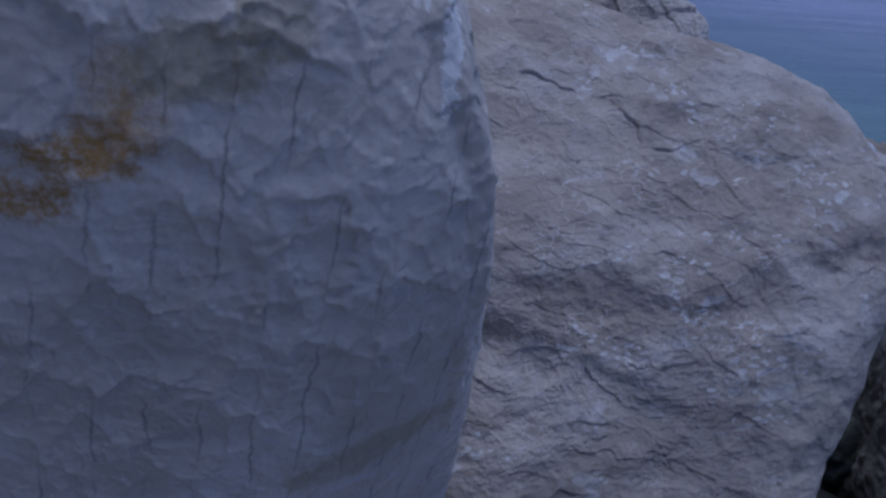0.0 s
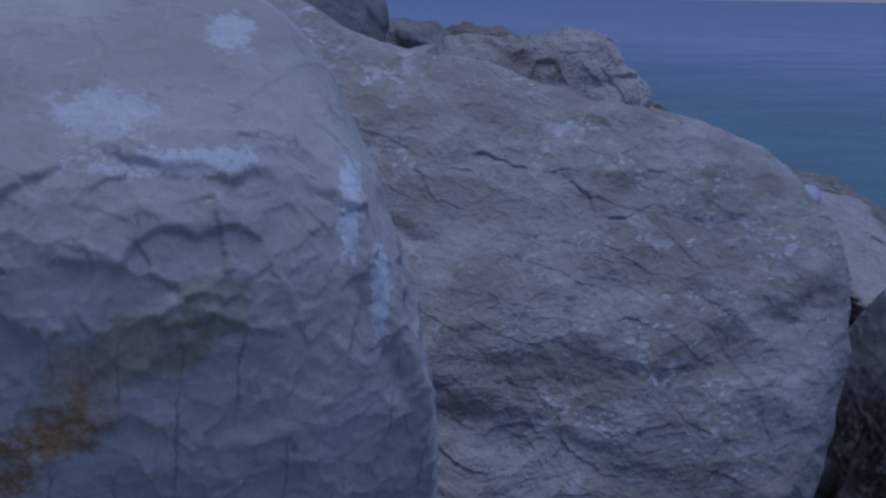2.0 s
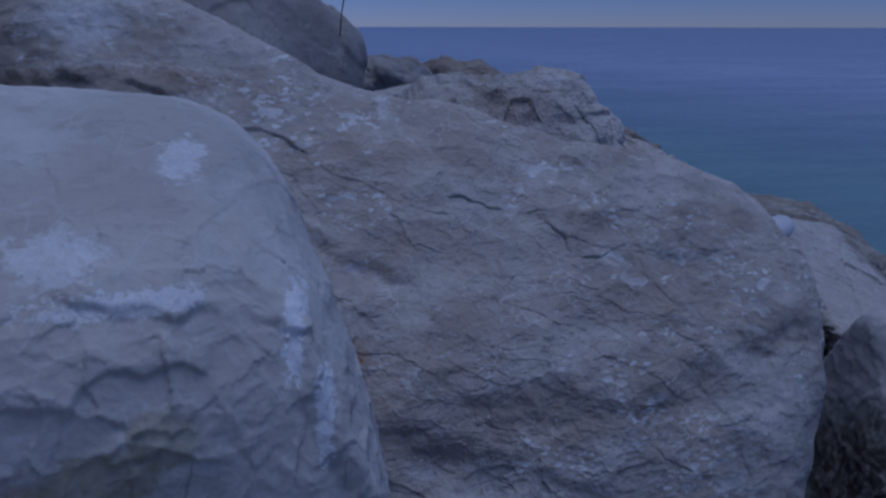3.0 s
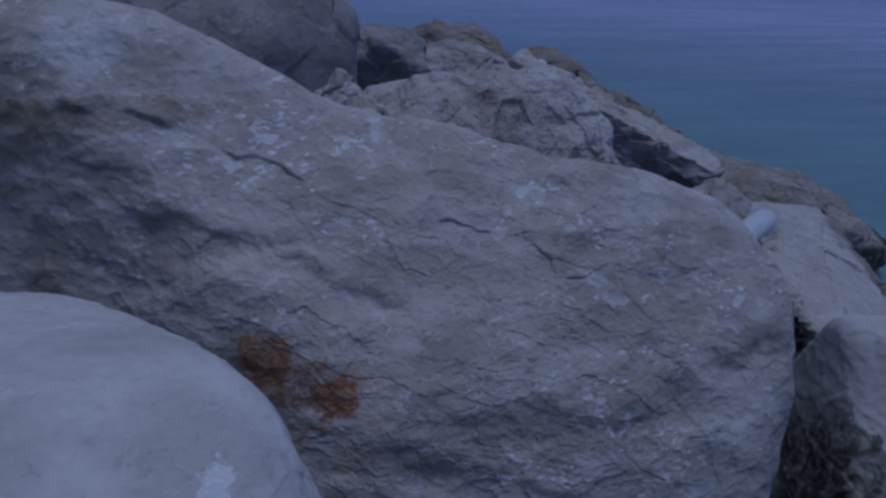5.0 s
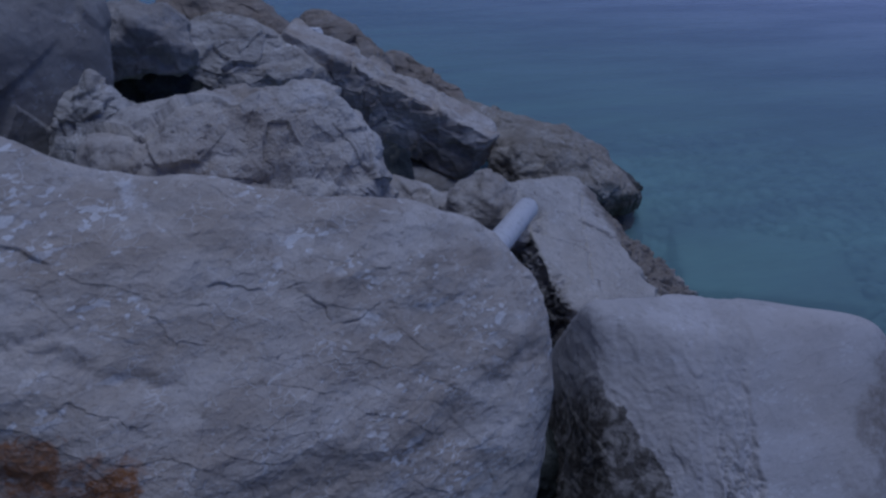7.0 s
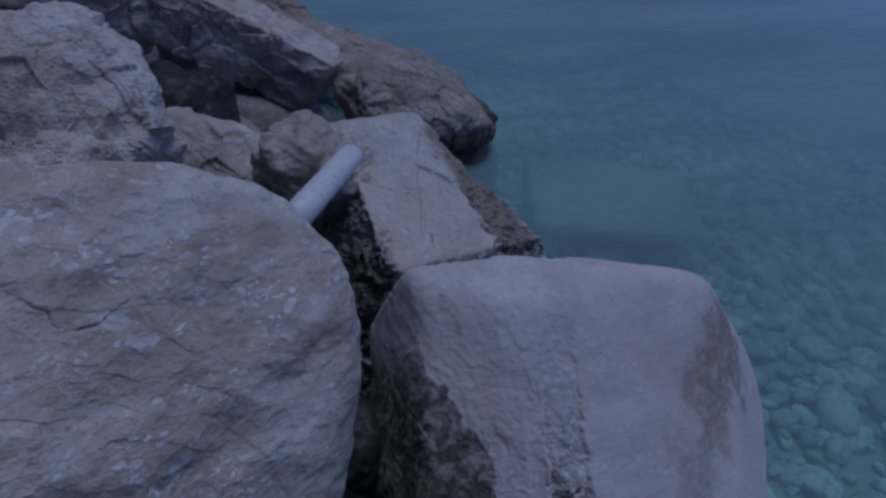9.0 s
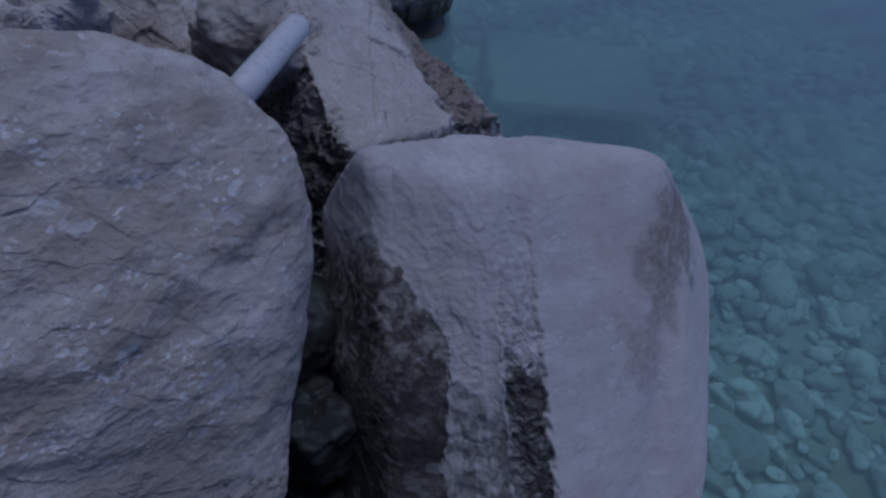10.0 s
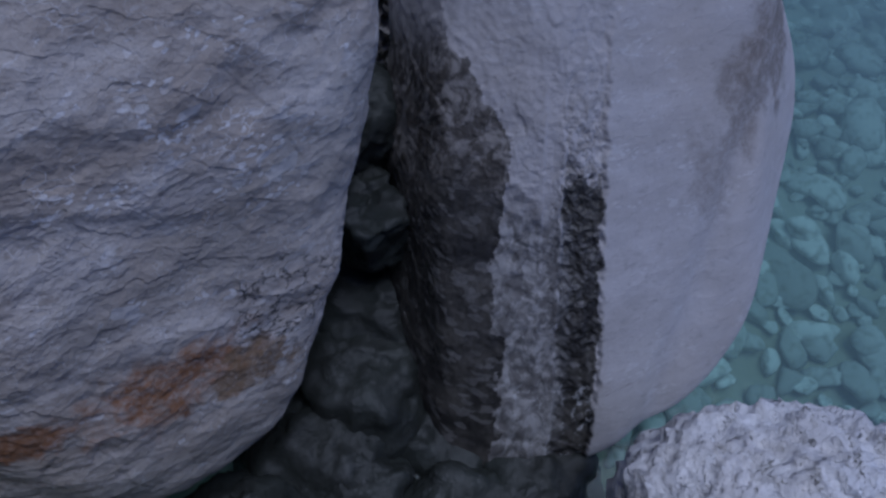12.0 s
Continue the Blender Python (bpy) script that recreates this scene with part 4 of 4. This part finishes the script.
back_boulder("bright crumbly white limestone boulder with a dark side", (1.95, 0.0, -0.1), 24, M_FORE, 43, 0.02, 0.07, 0.13, ((-40, -42, 0.476), (-40, 0, 0.527), (-40, 42, 0.476), (-90, -55, 0.472), (-90, 0, 0.582), (-90, 55, 0.472), (-140, -42, 0.477), (-142, 1, 0.51), (-140, 42, 0.476), (0, -50, 0.441), (0, 0, 0.485), (0, 50, 0.441), (180, -90, 0.407), (180, 90, 0.412), (180, -50, 0.443), (188, -5, 0.596), (179, 56, 0.477), (40, -42, 0.476), (40, 0, 0.527), (39, 42, 0.483), (90, -55, 0.472), (88, -4, 0.622), (88, 63, 0.612), (140, -42, 0.476), (145, -3, 0.61), (146, 48, 0.642)))


def block_planes(a, b, c, seed, yaw=0):
    """Planes of a rough block of half sizes a, b, c."""
    r = random.Random(seed)
    rows = [(90, 0, a), (-90, 0, a), (0, 0, b), (180, 0, b), (0, 90, c), (0, -90, c)]
    for az in range(-135, 180, 90):
        rows.append((az, 0, 0.86 * (a * abs(math.sin(radians(az))) + b * abs(math.cos(radians(az))))))
        rows.append((az, 40, 0.80 * math.hypot(0.54 * (a + b), 0.64 * c) * 0.95))
    return [(z + yaw + r.uniform(-9, 9), e + r.uniform(-9, 9), h * r.uniform(0.93, 1.07)) for z, e, h in rows]


# stones in the gap, blocks that only close the heap, and sunken blocks
def rough_block(seed, label, centre, half, material):
    sunk = material is M_SUNK
    rugged = min(1.0, min(half) / 0.27)
    boulder(label, centre, block_planes(*half, seed, -32 if sunk else 0)[:6 if sunk else 14], 40 if sunk else 14, material, 6 if sunk else 5, None, seed, 0.03 if sunk else 0.025 * rugged,
            0.008 if sunk else 0.02 * rugged ** 2, 0.18, (0, 8, 0), 1.8, 0.003, None, 0.0 if sunk else 0.03 * rugged)


boulder("squarish grey limestone block over a dark hollow", (0.16, 6.62, 1.33), block_planes(0.36, 0.36, 0.25, 23), 20, M_BACK, 6, None, 23, 0.03, 0.014, 0.25, (0, 10, 0), 1.4, 0.003, None, 0.04)
# stones of the shade-black material paint the darkness at the bottom of the gap
rough_block(92, "wet stone in the water, near-black to stand in for shade", (1.02, 1.22, -0.82), (0.36, 0.30, 0.24), M_SHADE_BLACK)
rough_block(93, "wet stone in the water, near-black to stand in for shade", (1.52, 1.08, -0.90), (0.32, 0.30, 0.24), M_SHADE_BLACK)
rough_block(94, "wet stone in the water, near-black to stand in for shade", (0.50, 1.02, -0.80), (0.34, 0.26, 0.24), M_SHADE_BLACK)
rough_block(95, "wet stone in the water, near-black to stand in for shade", (1.42, 0.55, -0.90), (0.36, 0.30, 0.24), M_SHADE_BLACK)
rough_block(96, "stone added at the bottom of the gap, near-black for shade", (1.42, 1.72, -0.70), (0.30, 0.30, 0.26), M_SHADE_BLACK)
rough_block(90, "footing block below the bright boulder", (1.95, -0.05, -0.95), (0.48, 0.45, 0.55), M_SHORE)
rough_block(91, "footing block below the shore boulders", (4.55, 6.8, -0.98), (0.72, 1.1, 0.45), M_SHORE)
boulder("smooth stone jammed in the gap, near-black for shade", (1.45, 1.90, -0.16), block_planes(0.14, 0.17, 0.13, 60)[:9], 26, M_SHADE_BLACK, 5, None, 60, 0.008, 0.004, 0.18, (0, 8, 0), 1.8, 0.001)
rough_block(97, "wet stone in the water, near-black to stand in for shade", (1.74, 0.74, -0.90), (0.36, 0.30, 0.25), M_SHADE_BLACK)
rough_block(61, "wet stone in the water, near-black to stand in for shade", (0.66, 0.98, -0.74), (0.26, 0.22, 0.20), M_SHADE_BLACK)
rough_block(62, "wet stone in the water, near-black to stand in for shade", (1.06, 0.98, -0.78), (0.20, 0.22, 0.18), M_SHADE_BLACK)
rough_block(63, "wet stone in the water, near-black to stand in for shade", (0.22, 0.92, -0.68), (0.24, 0.22, 0.22), M_SHADE_BLACK)
rough_block(64, "stone added at the bottom of the gap, near-black for shade", (1.26, 1.46, -0.73), (0.26, 0.42, 0.20), M_SHADE_BLACK)
rough_block(65, "stone added at the bottom of the gap, near-black for shade", (1.75, 2.42, -0.30), (0.26, 0.26, 0.26), M_SHADE_BLACK)
rough_block(66, "wet stone in the water, near-black to stand in for shade", (1.40, 0.72, -0.78), (0.28, 0.24, 0.16), M_SHADE_BLACK)
rough_block(67, "stone added at the back of the gap, near-black for shade", (1.62, 2.26, -0.02), (0.20, 0.20, 0.30), M_SHADE_BLACK)
rough_block(68, "rough dark-pitted stone behind the leaning pipe", (1.87, 3.46, 0.80), (0.22, 0.22, 0.26), M_LUMP)
# two added blocks whose near-black colour stands in for unlit cavities
rough_block(69, "block added in the hollow below the slab, near-black for shade", (1.62, 5.15, 0.45), (0.40, 0.35, 0.28), M_SHADE_BLACK)
rough_block(70, "block added deep in the heap, near-black for shade", (0.10, 6.80, 0.72), (0.50, 0.30, 0.46), M_SHADE_BLACK)
rough_block(71, "thin white broken stone lying on the heap", (1.80, 7.75, 1.12), (0.16, 0.10, 0.05), M_FORE)
rough_block(72, "small upright rounded brown stone", (3.42, 8.25, 0.12), (0.13, 0.12, 0.24), M_BROWN)
rough_block(73, "flat pale block lying under clear water", (5.95, 4.98, -1.04), (0.88, 0.77, 0.11), M_SUNK)
# added footing; its black colour paints the shade beneath the sunken slab
rough_block(74, "footing stone added under the sunken block, near-black for its shade", (5.98, 5.08, -1.26), (0.62, 0.52, 0.22), M_SHADE_BLACK)
rough_block(75, "footing block under the huge boulder", (0.10, 2.50, -0.95), (1.05, 0.60, 0.50), M_SHADE_BLACK)
rough_block(76, "footing block under the drilled block", (2.50, 1.95, -1.15), (0.50, 0.45, 0.36), M_SHADE_BLACK)
rough_block(77, "footing block under the long slab", (2.6, 6.6, -0.70), (0.85, 0.65, 0.75), M_SHORE)
rough_block(78, "footing block below the brown boulder", (2.9, 8.6, -0.75), (0.90, 0.75, 0.70), M_SHORE)
rough_block(79, "footing block below the pitted boulder", (0.8, 3.5, 0.10), (0.70, 0.45, 0.62), M_BACK)
# boulders around the standing place are unseen, added to block and bounce light
rough_block(80, "unseen grey boulder added on the landward side of the heap", (-1.85, 1.20, 0.70), (0.65, 0.70, 0.85), M_BACK)
rough_block(81, "unseen grey boulder added on the landward side of the heap", (-1.15, -0.85, 0.60), (0.80, 0.62, 0.95), M_BEDDED)
rough_block(82, "unseen grey boulder added below the standing place", (0.62, -0.22, 0.32), (0.66, 0.50, 0.74), M_BEDDED)
rough_block(83, "unseen grey boulder added behind the standing place", (0.40, -1.15, 0.45), (0.85, 0.55, 0.95), M_BEDDED)
rough_block(84, "unseen grey boulder added on the landward side of the heap", (-2.3, 3.2, 0.55), (0.65, 0.60, 0.60), M_BACK)
rough_block(85, "grey block filling the heap below the long slab", (1.65, 5.1, 0.0), (0.60, 0.50, 0.45), M_BACK)
rough_block(86, "grey block filling the heap below the long slab", (3.3, 5.35, -0.40), (0.55, 0.45, 0.40), M_SHORE)
rough_block(87, "grey block filling the heap", (0.5, 5.0, 0.25), (0.55, 0.45, 0.50), M_BACK)
rough_block(88, "grey block filling the heap", (1.2, 7.9, 0.0), (0.80, 0.70, 0.50), M_BACK)
rough_block(89, "grey block under the pale limestone block", (-0.30, 0.62, 0.45), (0.48, 0.42, 0.45), M_BACK)

# ---- pipe and twig ----
PIPE_A, PIPE_B = Vector((1.47, 2.62, 0.990)), Vector((2.015, 3.225, 0.925))
verts, faces = tube([PIPE_A.lerp(PIPE_B, f) for f in (0, 0.3, 0.6, 0.97, 1.0)], 0.062, 0.055, 28)
pipe = mesh_object("pipe", verts, faces, M_PIPE, PIPE_A)
tagged(pipe, "white weathered plastic pipe leaning against a split boulder", "pipe")
verts, faces = tube([(-0.20, 5.35, 1.80), (-0.182, 5.34, 1.95), (-0.165, 5.33, 2.03), (-0.148, 5.33, 2.10), (-0.14, 5.33, 2.22)], 0.005, 0, 8)
tagged(mesh_object("twig", verts, faces, M_TWIG, (-0.20, 5.35, 1.80)), "thin dry twig sticking up from a tall boulder", "twig")

# ---- cobbles on the sea floor ----
def cobble_mesh(seed, level=3):
    v, f = ball(level)
    r = np.random.default_rng(seed)
    dirs = r.normal(size=(15, 3))
    dirs /= np.linalg.norm(dirs, axis=1)[:, None]
    cut = r.uniform(0.38, 0.85, 15)
    s = np.maximum(v @ dirs.T, 0) / cut
    reach = np.minimum(1.0, 1.0 / ((s ** 44).sum(1) ** (1 / 44) + 1e-9))
    return v * reach[:, None] * (1 + 0.05 * perlin(v * 2.5, seed))[:, None] * np.array((1.25, 1.0, 0.55)), f


SHAPES = [cobble_mesh(s, 3) for s in range(8)]
MESHES = []
for v, f in SHAPES:
    me = bpy.data.meshes.new("cobble")
    me.from_pydata(v.tolist(), [], f.tolist())
    me.polygons.foreach_set("use_smooth", [True] * len(me.polygons))
    me.materials.append(M_COBBLE)
    MESHES.append(me)
pick = np.random.default_rng(5)
rest_v, rest_f, base = [], [], 0
LOW = [cobble_mesh(s, 2) for s in range(8)]
step = 0.145
gi, gj = [a.ravel() for a in np.meshgrid(np.arange(int(11.0 / step)), np.arange(int(14.0 / step)))]
keep = pick.random(len(gi)) > 0.12
gi, gj = gi[keep], gj[keep]
count = len(gi)
xs, ys = 2.35 + (gi + pick.random(count)) * step, -1.6 + (gj + pick.random(count)) * step
sizes = 0.125 * (0.45 + 1.0 * pick.random(count) ** 1.8) * np.where(pick.random(count) < 0.10, 1.7, 1.0)
zs = ground_height(xs, ys) + 0.25 * sizes + 0.03 * pick.random(count)
turns = pick.uniform(-1, 1, (count, 3)) * np.array((0.4, 0.4, math.pi))
kinds = pick.integers(0, 8, count)
made = 0
for x, y, z, size, tilt, kind in zip(xs, ys, zs, sizes, turns, kinds):
    turn = Euler(tilt)
    if 2.6 < x < 4.9 and 0.2 < y < 3.0 and made < 290:
        ob = new("cobble", MESHES[kind])
        ob.matrix_world = Matrix.LocRotScale((x, y, z), turn, (size, size, size))
        tagged(ob, "rounded pale cobble on the sea floor", "stone", "cobbles on the sea floor")
        made += 1
    else:
        v, f = LOW[kind]
        rest_v.append(size * v @ np.array(turn.to_matrix()).T + np.array((x, y, z)))
        rest_f.append(f + base)
        base += len(v)
cobbles = mesh_object("cobbles", np.concatenate(rest_v), np.concatenate(rest_f), M_COBBLE)
tagged(cobbles, "bed of rounded pale cobbles under clear shallow water", "stones", kind="stuff")
